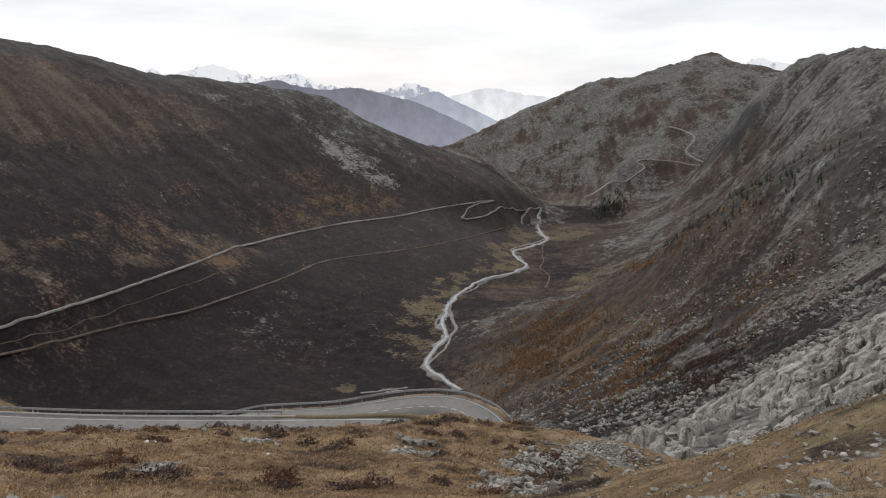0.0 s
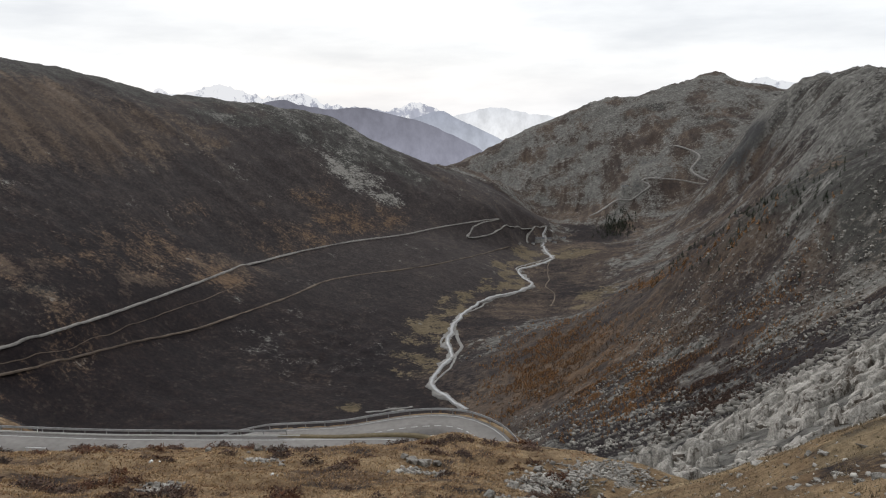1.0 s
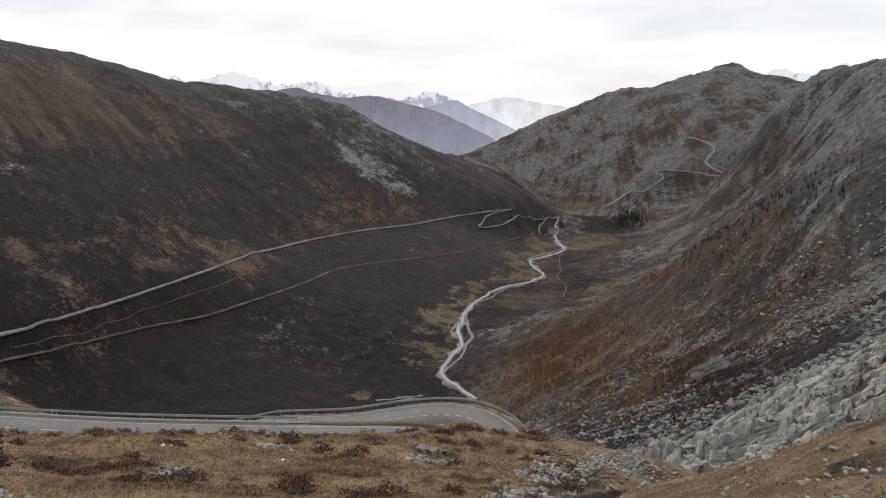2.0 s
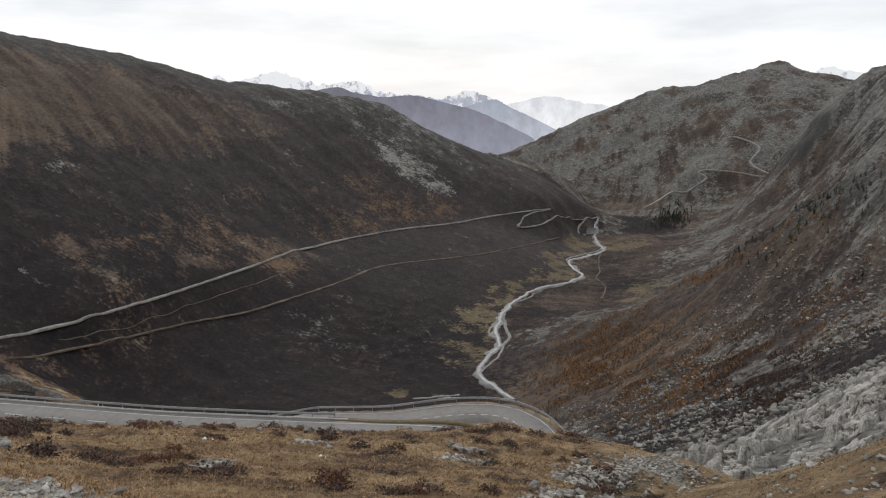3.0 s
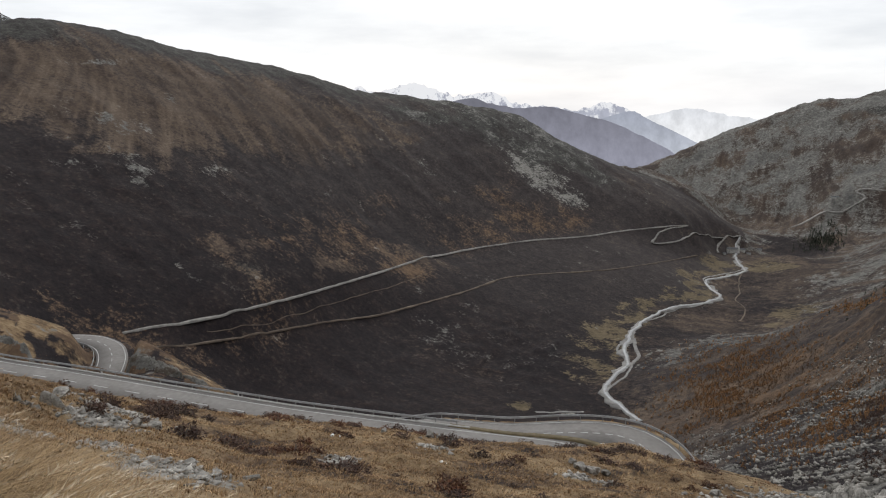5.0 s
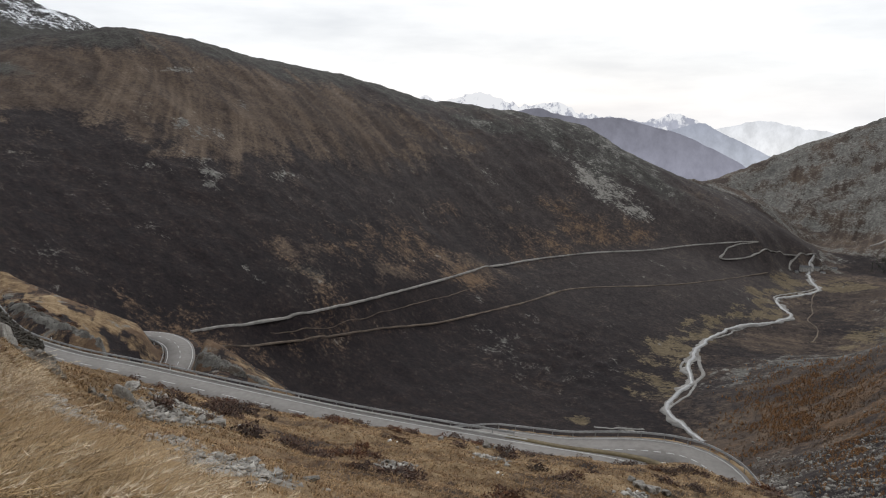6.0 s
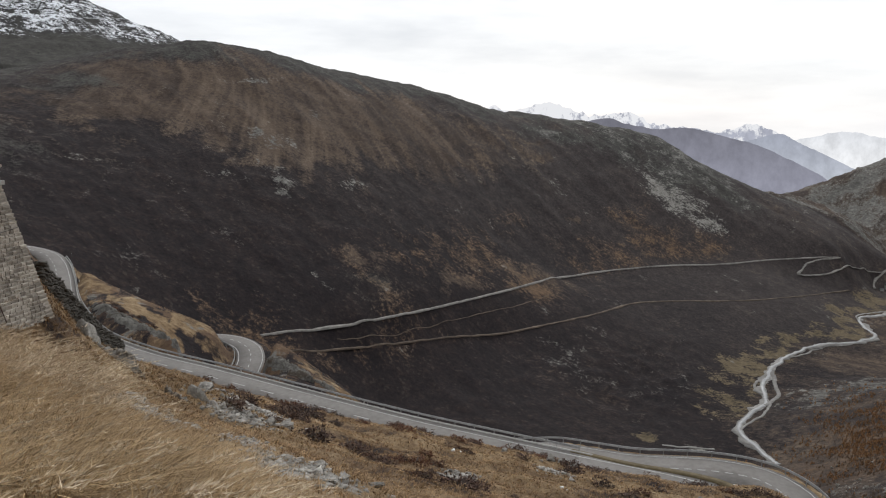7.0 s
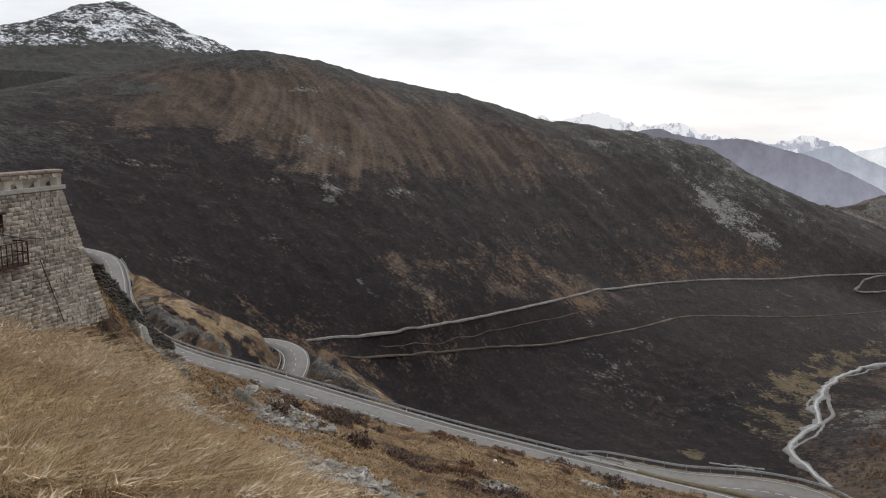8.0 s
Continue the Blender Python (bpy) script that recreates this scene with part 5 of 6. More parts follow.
cliff([resample([(-95, 117.5, 0), (-87, 116.6, 0), (-79.5, 116.5, 0)], 2)], (-104, -70, 106, 128), 0.25, 3.4, (2.6, 1.2, 0.5), (1.5, 0.7, 0.3), 3, cut_granite, "grey rock face under the grassy spur", "rock_cutting", 8.0, ground_zs)
cliff([resample([(-34.6, 27.9, 0), (-33, 29.2, 0), (-31.6, 30.3, 0)], 0.4), resample([(-31, 31.6, 0), (-30.2, 32.6, 0)], 0.4)], (-38, -27.5, 25.5, 35.5), 0.09, 1.15, (1.7, 0.8, 0.33), (1.1, 0.45, 0.15), 1.6, granite, "grey rock ribs cropping out of the grassy bank", chunk=2.0, base=ground_zs)


# ---- dry grass ----
def straw(name, dark, light):
    m, nt, b = material(name, 0.75)
    c = ramp(nt, island_random(nt), (0.0, dark), (0.55, tuple((p + q) / 2 for p, q in zip(dark, light))), (1.0, light))
    w = place_of(nt)
    c = blend(nt, 1.0, c, ramp(nt, grain(nt, w, 0.9, 4), (0.33, (0.76, 0.73, 0.7)), (0.66, (1.25, 1.25, 1.25))), "MULTIPLY")
    c = blend(nt, 1.0, c, ramp(nt, grain(nt, w, 0.16, 4), (0.36, (0.8, 0.75, 0.72)), (0.62, (1.15, 1.15, 1.15))), "MULTIPLY")
    nt.links.new(c, b.inputs["Base Color"])
    return m


def blades(name, spots, mat, label, width=0.012, kind="stuff", lean=(0.35, 0.1)):
    """Bent tapering blades: spots are x, y, z, length."""
    q = np.asarray(spots, float)
    n = len(q)
    g = np.random.RandomState(len(name) + n)
    turn = g.uniform(0, 2 * math.pi, n)
    side = np.c_[np.cos(turn), np.sin(turn), np.zeros(n)] * (width * (0.6 + 0.8 * g.rand(n)) * np.maximum(1, np.hypot(q[:, 0], q[:, 1]) / 14))[:, None]
    bend = np.c_[lean[0] + 0.6 * g.randn(n), lean[1] + 0.6 * g.randn(n), np.zeros(n)] * q[:, 3:4]
    base = q[:, :3]
    mid = base + bend * 0.3 + np.c_[np.zeros((n, 2)), q[:, 3] * 0.55]
    tip = base + bend * 1.1 + np.c_[np.zeros((n, 2)), q[:, 3] * (0.35 + 0.6 * g.rand(n))]
    v = np.stack([base - side, base + side, mid - side * 0.7, mid + side * 0.7, tip], 1).reshape(-1, 3)
    i = np.arange(n)[:, None] * 5
    f = np.concatenate([i + [0, 1, 3], i + [0, 3, 2], i + [2, 3, 4]], 1).reshape(-1, 3)
    ob = hang(name, raw_mesh(name, v, f), mat)
    return tagged(ob, label, "grass", kind=kind)


def grass_spots(many, a0, a1, r0, r1, size, power=1.0, patch=0.0, seed=0, clump=0.0):
    g = np.random.RandomState(seed + 11)
    a = np.radians(g.uniform(a0, a1, many))
    r = r0 + (r1 - r0) * g.rand(many) ** power
    x, y = -r * np.sin(a), r * np.cos(a)
    if clump:
        cx, cy = np.round(x / clump + g.rand(many) * 0.0), np.round(y / clump)
        jx, jy = cells(cx.astype(np.int64), cy.astype(np.int64), seed), cells(cx.astype(np.int64), cy.astype(np.int64), seed + 5)
        x = (cx + jx - 0.5) * clump + g.randn(many) * clump * 0.14
        y = (cy + jy - 0.5) * clump + g.randn(many) * clump * 0.14
    keep = (fractal(x / 3.5, y / 3.5, 3, 120 + seed) > patch) & (g.rand(many) > 0.95 * most(x, y, STONY))
    tall = size * (0.55 + 0.9 * fractal(x / 2.2, y / 2.2, 3, 140 + seed)) * (0.6 + 0.6 * g.rand(many))
    x, y, tall = x[keep], y[keep], tall[keep]
    return np.c_[x, y, ground_zs(x, y) - 0.03, tall]


long_straw = straw("long_dry_straw", (0.115, 0.077, 0.043), (0.57, 0.41, 0.225))
short_straw = straw("short_dry_grass", (0.13, 0.084, 0.046), (0.48, 0.33, 0.182))
spur_straw = straw("grazed_grass", (0.075, 0.058, 0.034), (0.3, 0.235, 0.145))
rust_straw = straw("rusty_sedge", (0.12, 0.074, 0.043), (0.29, 0.175, 0.095))
blades("long_grass", np.concatenate([grass_spots(46000, 45, 66, 4.8, 12, 0.5, 1.0, 0.3, 1), grass_spots(24000, 44, 66, 4.8, 14, 0.62, 1.0, 0.28, 8, 0.5), grass_spots(22000, 50, 66, 11, 36, 0.5, 1.0, 0.36, 15, 0.6)]), long_straw, "tall dry yellow grass bent by the wind", 0.0038, lean=(0.4, 0.05))
blades("slope_grass", grass_spots(50000, 44, 66, 9, 48, 0.24, 1.0, 0.25, 16, 0.4), short_straw, "ankle-high golden grass on the steep bank", 0.006, lean=(0.4, -0.1))
blades("bank_grass", np.concatenate([grass_spots(90000, -6, 56, 14, 92, 0.2, 0.9, 0.25, 2), grass_spots(50000, -6, 56, 14, 92, 0.27, 0.9, 0.34, 5, 0.9)]), short_straw, "short tussocky dry grass on the bank", 0.008)
blades("sedge_grass", grass_spots(44000, -12, 56, 18, 92, 0.2, 0.8, 0.47, 3, 0.7), rust_straw, "rust-brown sedge among the dry grass", 0.01)
blades("far_tufts", grass_spots(9000, 30, 57, 112, 262, 0.32, 1.0, 0.42, 12), rust_straw, "brown tufts on the spur above the road", 0.006)
blades("spur_grass", np.concatenate([grass_spots(70000, -37, -3, 9, 80, 0.1, 1.2, 0.3, 4), grass_spots(30000, -37, -3, 9, 60, 0.16, 1.2, 0.38, 6, 0.35)]), spur_straw, "short grazed dry grass on the spur", 0.006)


def plumes():
    """Feathery grass heads on long bent stems."""
    g = np.random.RandomState(77)
    v, f = [], []
    spots = np.concatenate([grass_spots(2600, 51, 66, 9, 30, 1.35, 0.7, 0.25, 9, 0.7), grass_spots(420, 42, 65, 4.2, 11, 0.55, 1.0, 0.3, 17), grass_spots(90, 32, 50, 8, 13, 0.55, 1.0, 0.3, 18)])
    for x, y, z, tall in spots:
        thick = max(1.0, math.hypot(x, y) / 13)
        bend = Vector((0.55 + 0.22 * g.randn(), 0.12 + 0.25 * g.randn(), 0)) * tall
        for k in range(34):
            t = 0.3 + 0.045 * k if k < 9 else 0.72 + 0.28 * (k - 9) / 24
            head = k >= 9
            p = Vector((x, y, z)) + bend * t * t + Vector((0, 0, tall * (t - 0.3 * t ** 3)))
            d = Vector((0.7 + g.randn() * 0.35, g.randn() * 0.35, 0.45)).normalized() * (0.085 if head else 0.06)
            w = Vector((g.randn(), g.randn(), 0.2)).normalized() * (0.008 if head else 0.0022) * thick
            n = len(v)
            v += [tuple(p - w), tuple(p + w), tuple(p + d)]
            f.append((n, n + 1, n + 2))
    ob = hang("grass_plumes", raw_mesh("grass_plumes", v, f), straw("pale_plume", (0.5, 0.41, 0.29), (0.8, 0.71, 0.56)))
    return tagged(ob, "pale feathery grass heads leaning over", "grass", kind="stuff")


plumes()


# ---- shrubs ----
def shrub_mesh(seed, many=640, lift=0.55):
    g = np.random.RandomState(seed)
    v, f = [], []
    for k in range(many):
        d = g.randn(3)
        d[2] = abs(d[2]) * lift
        d /= np.linalg.norm(d)
        bump = 0.75 + 0.35 * math.sin(5 * d[0] + seed) * math.cos(4 * d[1] - seed)
        p = d * bump * (0.35 + 0.65 * g.rand() ** 0.5) * (0.5, 0.5, 0.42)
        u, w = g.randn(3), g.randn(3)
        u, w = u / np.linalg.norm(u) * 0.055, w / np.linalg.norm(w) * 0.03
        n = len(v)
        v += [p - w, p + w, p + u + d * 0.04]
        f.append((n, n + 1, n + 2))
    return raw_mesh("foliage", v, f)


def twig_mesh(seed):
    g = np.random.RandomState(seed)
    v, f = [], []
    for k in range(16):
        d = g.randn(3)
        d[2] = abs(d[2]) + 0.4
        d /= np.linalg.norm(d)
        e = d * (0.5, 0.5, 0.45)
        w = np.array([0.01, 0.0, 0.0])
        n = len(v)
        v += [-w, w, np.array([0, 0.012, 0]), e]
        f += [(n, n + 1, n + 3), (n + 1, n + 2, n + 3), (n + 2, n, n + 3)]
    return raw_mesh("twigs", v, f)


def leafy(name, dark, light):
    m, nt, b = material(name, 0.8)
    c = ramp(nt, island_random(nt), (0.0, dark), (1.0, light))
    nt.links.new(blend(nt, 1.0, c, ramp(nt, own_random(nt), (0.0, (0.65, 0.65, 0.65)), (1.0, (1.3, 1.2, 1.15))), "MULTIPLY"), b.inputs["Base Color"])
    return m


bark = simple("grey_brown_bark", (0.04, 0.032, 0.027), (0.1, 0.085, 0.07), 8.0, 0.9, 0.4, 0.02)
heather = leafy("dark_heather", (0.035, 0.024, 0.02), (0.13, 0.083, 0.064))
alpenrose = leafy("rusty_heather", (0.055, 0.025, 0.016), (0.16, 0.075, 0.038))
shrub_kinds = []
for k in range(5):
    mat = heather if k < 3 else alpenrose
    leaf, twig = with_mat(shrub_mesh(k), mat), with_mat(twig_mesh(k), bark)
    shrub_kinds.append((leaf, twig, mat))


def shrub(x, y, s, k):
    top = new("shrub")
    top.matrix_basis = pose(x, y, ground_z(x, y) - 0.04 * s, 0, 0, rnd.uniform(0, 360))
    top.scale = (s, s, s * rnd.uniform(0.55, 0.85))
    hang("stem", shrub_kinds[k][1], None, top)
    hang("foliage", shrub_kinds[k][0], None, top)
    return tagged(top, "low dark brown heather bush in dry grass" if k < 3 else "rust-coloured low bush in dry grass", "shrub", "heather bushes on the bank")


for k in range(150):
    a, r = radians(rnd.uniform(-9, 46)), rnd.uniform(38, 86)
    if rnd.random() < 0.45:
        r = rnd.uniform(72, 86)
    shrub(-r * math.sin(a), r * math.cos(a), rnd.uniform(1.0, 3.3), rnd.randrange(5))
for x, y, s in ((-26.5, 37, 3.4), (-24.5, 38.5, 3.0), (-23, 40, 2.4), (-28, 39, 2.2), (-18, 36, 1.6), (6.2, 48, 2.0), (7.2, 42, 1.7), (-35, 47, 2.4), (-41, 55, 2.2), (8.6, 36.5, 1.3), (-39.3, 53.9, 2.8), (-39.1, 51.3, 3.0), (-36.9, 46.3, 2.6), (-37.6, 52.8, 2.9), (-37.1, 49.7, 2.4)):
    shrub(x, y, s, 1)


for k in range(46):
    t = rnd.random()
    shrub(-148 + 56 * t + rnd.gauss(0, 2), 121.5 - 13 * t + rnd.gauss(0, 2.2) + 4 * t * t, rnd.uniform(1.4, 3.2), rnd.randrange(5))


# ---- trees on the far slopes ----
def wood(name, spots, crown_mat, label, slim, seed):
    """Far conifers: tapered trunk and ragged tiers of small tufts, joined as stuff."""
    g = np.random.RandomState(seed)
    vs, fs, n = [], [], 0
    for x, y, z, h in spots:
        w = 0.02 * h
        ring = np.array([(w, 0, 0), (-w * 0.5, w * 0.87, 0), (-w * 0.5, -w * 0.87, 0), (0, 0, h)])
        vs.append(ring + (x, y, z - 0.3))
        fs.append(np.array([(0, 1, 3), (1, 2, 3), (2, 0, 3)]) + n)
        n += 4
        k = 16
        t = 0.12 + 0.86 * (np.arange(k) + g.rand(k)) / k
        a = g.uniform(0, 6.28, k)
        rad = slim * h * (1.05 - t) * g.uniform(0.5, 1.1, k)
        c = np.c_[np.cos(a) * rad * 0.5, np.sin(a) * rad * 0.5, t * h]
        out = np.c_[np.cos(a), np.sin(a), np.full(k, -0.25)] * (rad * 0.8 + 0.03 * h)[:, None]
        tan = np.c_[-np.sin(a), np.cos(a), np.zeros(k)] * (rad * 0.5 + 0.02 * h)[:, None]
        up = np.c_[np.zeros((k, 2)), np.full(k, 0.1 * h)]
        q = np.stack([c - tan - out * 0.2, c + tan - out * 0.2, c + out, c + up], 1).reshape(-1, 3)
        i = np.arange(k)[:, None] * 4
        vs.append(q + (x, y, z))
        fs.append(np.concatenate([i + [0, 1, 2], i + [0, 2, 3], i + [1, 3, 2], i + [0, 3, 1]], 1).reshape(-1, 3) + n)
        n += 4 * k
    ob = hang(name, raw_mesh(name, np.concatenate(vs), np.concatenate(fs)), crown_mat)
    return tagged(ob, label, "trees", kind="stuff")


def tree_spots(many, centre, u, v, tall, seed, patch=0.0, scale=60):
    g = np.random.RandomState(seed)
    a, b = g.randn(2, many * 8) * 0.55
    x, y = centre[0] + a * u[0] + b * v[0], centre[1] + a * u[1] + b * v[1]
    keep = np.nonzero(fractal(x / scale, y / scale, 3, seed) >= patch)[0][:many]
    x, y = x[keep], y[keep]
    return [tuple(q) for q in np.c_[x, y, ground_zs(x, y), tall * g.uniform(0.5, 1.3, len(keep))]]


larch_gold = leafy("autumn_larch", (0.15, 0.08, 0.034), (0.4, 0.215, 0.09))
larch_brown = leafy("brown_scrub", (0.08, 0.05, 0.03), (0.22, 0.135, 0.075))
dark_twigs = leafy("dark_alpenrose", (0.042, 0.027, 0.022), (0.14, 0.086, 0.064))
# the second, denser set is added to darken the gorge cleft like shade
wood("low_scrub", tree_spots(2600, (158, 443), (22, -41), (42, 123), 1.8, 12, 0.48, 22) + tree_spots(300, (141, 374), (13, -5), (17, 36), 3.0, 13, 0.3, 22), dark_twigs, "dark reddish low scrub between the boulders", 0.55, 5)
spruce_dark = leafy("dark_spruce", (0.012, 0.017, 0.012), (0.04, 0.05, 0.032))
wood("larch_wood", tree_spots(2200, (126, 942), (70, -63), (51, 245), 3.8, 3, 0.5, 30) + tree_spots(1500, (150, 622), (32, -72), (42, 154), 2.8, 14, 0.5, 25) + tree_spots(500, (241, 549), (20, -54), (39, 92), 2.2, 15, 0.5, 25) + tree_spots(260, (292, 900), (14, 8), (-10, 260), 5.0, 4, 0.42, 30), larch_gold, "scattered orange autumn larches on the valley slope", 0.48, 1)
wood("alder_scrub", tree_spots(2600, (141, 808), (64, -97), (43, 256), 2.4, 6, 0.46, 40) + tree_spots(2200, (211, 562), (35, -81), (41, 113), 1.8, 7, 0.46, 30), larch_brown, "brown leafless scrub on the stony slope", 0.5, 2)
wood("spruce_wood", tree_spots(300, (322, 880), (40, 40), (-6, 300), 6.5, 8, 0.48, 40) + tree_spots(260, (612, 2640), (60, 20), (20, 110), 14, 9) + tree_spots(320, (545, 1250), (50, 60), (20, 300), 8, 10, 0.5),
     spruce_dark, "dark spruces along the rocky rib", 0.3, 3)


# ---- stone bastion beside the grassy bank ----
block_mat = simple("granite_block", (0.27, 0.247, 0.215), (0.5, 0.465, 0.415), 2.2, 0.9, 0.6, 0.03, "own")
rubble_mat = simple("granite_courses", (0.27, 0.247, 0.215), (0.5, 0.465, 0.415), 2.2, 0.9, 0.6, 0.03, "island")
mortar = simple("grey_mortar", (0.16, 0.148, 0.13), (0.26, 0.243, 0.215), 5.0, 0.95, 0.4, 0.02)
coping_mat = simple("reddish_coping", (0.2, 0.15, 0.125), (0.34, 0.28, 0.245), 3.0, 0.9, 0.3, 0.02)
rust_iron = simple("rust_brown_iron", (0.03, 0.014, 0.012), (0.07, 0.03, 0.024), 6.0, 0.6, 0.2, 0.005)
dark_inside = simple("dark_doorway", (0.008, 0.007, 0.007), (0.02, 0.018, 0.016), 4.0, 0.9, 0)

CORNER = Vector((-34.9, 23.4, 0.0))
ALONG = Vector((0.258, -0.966, 0.0))
OUT = Vector((0.966, 0.258, 0.0))
TOP_Z, LEDGE_Z, FOOT_Z, BATTER = -2.5, -3.48, -13.2, 0.185
WALL_LONG, WALL_DEEP = 15.0, 11.0


def on_face(s, z, proud=0.0):
    """A point of the battered front: s metres from the corner edge, at height z."""
    d = (LEDGE_Z - z) * BATTER
    return CORNER + ALONG * (s - d) + OUT * (d + proud) + Vector((0, 0, z))


def prism(bm, lower, upper):
    vs = [bm.verts.new(p) for p in lower + upper]
    n = len(lower)
    bm.faces.new(vs[:n][::-1])
    bm.faces.new(vs[n:])
    for i in range(n):
        bm.faces.new((vs[i], vs[(i + 1) % n], vs[n + (i + 1) % n], vs[n + i]))


bastion = new("stone_bastion")
tagged(bastion, "battered grey granite retaining bastion with a parapet", "bastion")
bm = bmesh.new()
rows = []
for z in (FOOT_Z - 1.5, LEDGE_Z - 0.02):
    a, b = on_face(0.06, z, -0.06), on_face(WALL_LONG, z, -0.06)
    rows.append([a, b, b - OUT * WALL_DEEP, a - OUT * WALL_DEEP])
prism(bm, rows[0], rows[1])
bmesh.ops.recalc_face_normals(bm, faces=bm.faces)
part("core", bm, mortar, bastion)


def block_mesh(seed):
    """A rough-dressed block, 1 x 1 x 1, with worn edges and a bulging front."""
    g = random.Random(seed)
    bm = bmesh.new()
    bmesh.ops.create_cube(bm, size=1.0)
    bmesh.ops.bevel(bm, geom=[e for e in bm.edges if all(v.co.y > 0 for v in e.verts)], offset=0.06, segments=1, affect="EDGES")
    for v in bm.verts:
        v.co.x += g.uniform(-0.035, 0.035)
        v.co.z += g.uniform(-0.05, 0.05)
        if v.co.y > 0.4:
            v.co.y += g.uniform(-0.12, 0.12)
    me = bpy.data.meshes.new("block")
    bm.to_mesh(me)
    bm.free()
    me.materials.append(block_mat)
    return me


block_kinds = [block_mesh(k) for k in range(9)]
face_turn = Matrix((ALONG, OUT, (0, 0, 1))).transposed().to_4x4()
lean_turn = Matrix.Rotation(-math.atan(BATTER), 4, "X")
g = random.Random(3)
z, rest_blocks = LEDGE_Z - 0.02, []
while z > FOOT_Z - 0.6:
    high = g.uniform(0.17, 0.235)
    s = 0.0
    first = True
    while s < WALL_LONG:
        long = g.uniform(0.4, 0.6) if first else g.uniform(0.2, 0.44)
        first = False
        c = on_face(s + long / 2, z - high / 2, -0.08 + g.uniform(-0.012, 0.018))
        m = Matrix.Translation(c) @ face_turn @ lean_turn @ Matrix.Diagonal((long - 0.016, 0.26, high - 0.017, 1))
        if s < 2.6 and z > FOOT_Z + 1.6:
            o = new("block", g.choice(block_kinds))
            o.parent, o.matrix_basis = bastion, m
        else:
            rest_blocks.append(m)
        s += long
    z -= high
shapes = []
for me in block_kinds:
    me.calc_loop_triangles()
    co, tri = np.empty(len(me.vertices) * 3), np.empty(len(me.loop_triangles) * 3, int)
    me.vertices.foreach_get("co", co)
    me.loop_triangles.foreach_get("vertices", tri)
    shapes.append((co.reshape(-1, 3), tri.reshape(-1, 3)))
rv, rf, base = [], [], 0
for k, m in enumerate(rest_blocks):
    co, tri = shapes[k * 7 % len(shapes)]
    rv.append(np.c_[co, np.ones(len(co))] @ np.array(m).T[:, :3])
    rf.append(tri + base)
    base += len(co)
rv, rf = np.concatenate(rv), np.concatenate(rf)
tagged(hang("stonework", raw_mesh("stonework", rv, rf), rubble_mat, bastion), kind="stuff")


def run(name, s0, s1, z0, z1, proud, deep, mat, bevel=0.02, parent=None):
    """A straight course along the top of the front."""
    bm = bmesh.new()
    box(bm, (s1 - s0, deep, z1 - z0), (0, 0, 0), 0, bevel)
    c = CORNER + ALONG * ((s0 + s1) / 2) + OUT * (proud - deep / 2)
    bmesh.ops.transform(bm, matrix=Matrix.Translation((c.x, c.y, (z0 + z1) / 2)) @ face_turn, verts=bm.verts)
    return part(name, bm, mat, parent or bastion)


def arch_panel(s0, s1, z0, z1, hole, deep, mat):
    """A parapet bay with an arched opening through it."""
    mid, w = (s0 + s1) / 2, hole / 2
    pts = [(s0, z0), (mid - w, z0)] + [(mid - w * math.cos(math.pi * k / 8), z0 + 0.11 + w * math.sin(math.pi * k / 8)) for k in range(9)] + [(mid + w, z0), (s1, z0), (s1, z1), (s0, z1)]
    bm = bmesh.new()
    fr = [bm.verts.new(CORNER + ALONG * s + Vector((0, 0, q)) + OUT * 0.02) for s, q in pts]
    bk = [bm.verts.new(CORNER + ALONG * s + Vector((0, 0, q)) + OUT * (0.02 - deep)) for s, q in pts]
    bm.faces.new(fr[::-1])
    bm.faces.new(bk)
    for i in range(len(pts)):
        k = (i + 1) % len(pts)
        bm.faces.new((fr[i], fr[k], bk[k], bk[i]))
    bmesh.ops.triangulate(bm, faces=bm.faces)
    bmesh.ops.recalc_face_normals(bm, faces=bm.faces)
    return part("parapet_bay", bm, mat, bastion, "parapet bay with an arched drain opening")


run("ledge_course", -0.12, WALL_LONG, LEDGE_Z - 0.02, LEDGE_Z + 0.2, 0.16, 0.8, kerb_mat)
parapet_low, parapet_high = LEDGE_Z + 0.2, TOP_Z - 0.15
s = 0.35
run("parapet_end", 0.0, 0.35, parapet_low, parapet_high, 0.02, 0.5, block_mat)
while s < WALL_LONG - 1.1:
    arch_panel(s, s + 1.08, parapet_low, parapet_high - 0.2, 0.34, 0.5, block_mat)
    s += 1.08
z = parapet_high - 0.2
for course in range(1):
    q = 0.0
    while q < WALL_LONG - 1.2:
        long = g.uniform(0.35, 0.7)
        o = new("block", g.choice(block_kinds))
        o.parent = bastion
        o.matrix_basis = Matrix.Translation(CORNER + ALONG * (q + long / 2) + OUT * -0.2 + Vector((0, 0, z + 0.1))) @ face_turn @ Matrix.Diagonal((long - 0.02, 0.48, 0.19, 1))
        q += long
    z += 0.21
q = -0.1
while q < WALL_LONG - 0.8:
    long = g.uniform(0.9, 1.3)
    run("coping_stone", q, q + long - 0.012, parapet_high, TOP_Z, 0.1, 0.62, coping_mat, 0.03)
    q += long
bm = bmesh.new()
a, b = CORNER - OUT * 0.5, CORNER + ALONG * WALL_LONG - OUT * 0.5
box_pts = [a, b, b - OUT * (WALL_DEEP - 0.5), a - OUT * (WALL_DEEP - 0.5)]
prism(bm, [p + Vector((0, 0, LEDGE_Z - 0.02)) for p in box_pts], [p + Vector((0, 0, LEDGE_Z + 0.12)) for p in box_pts])
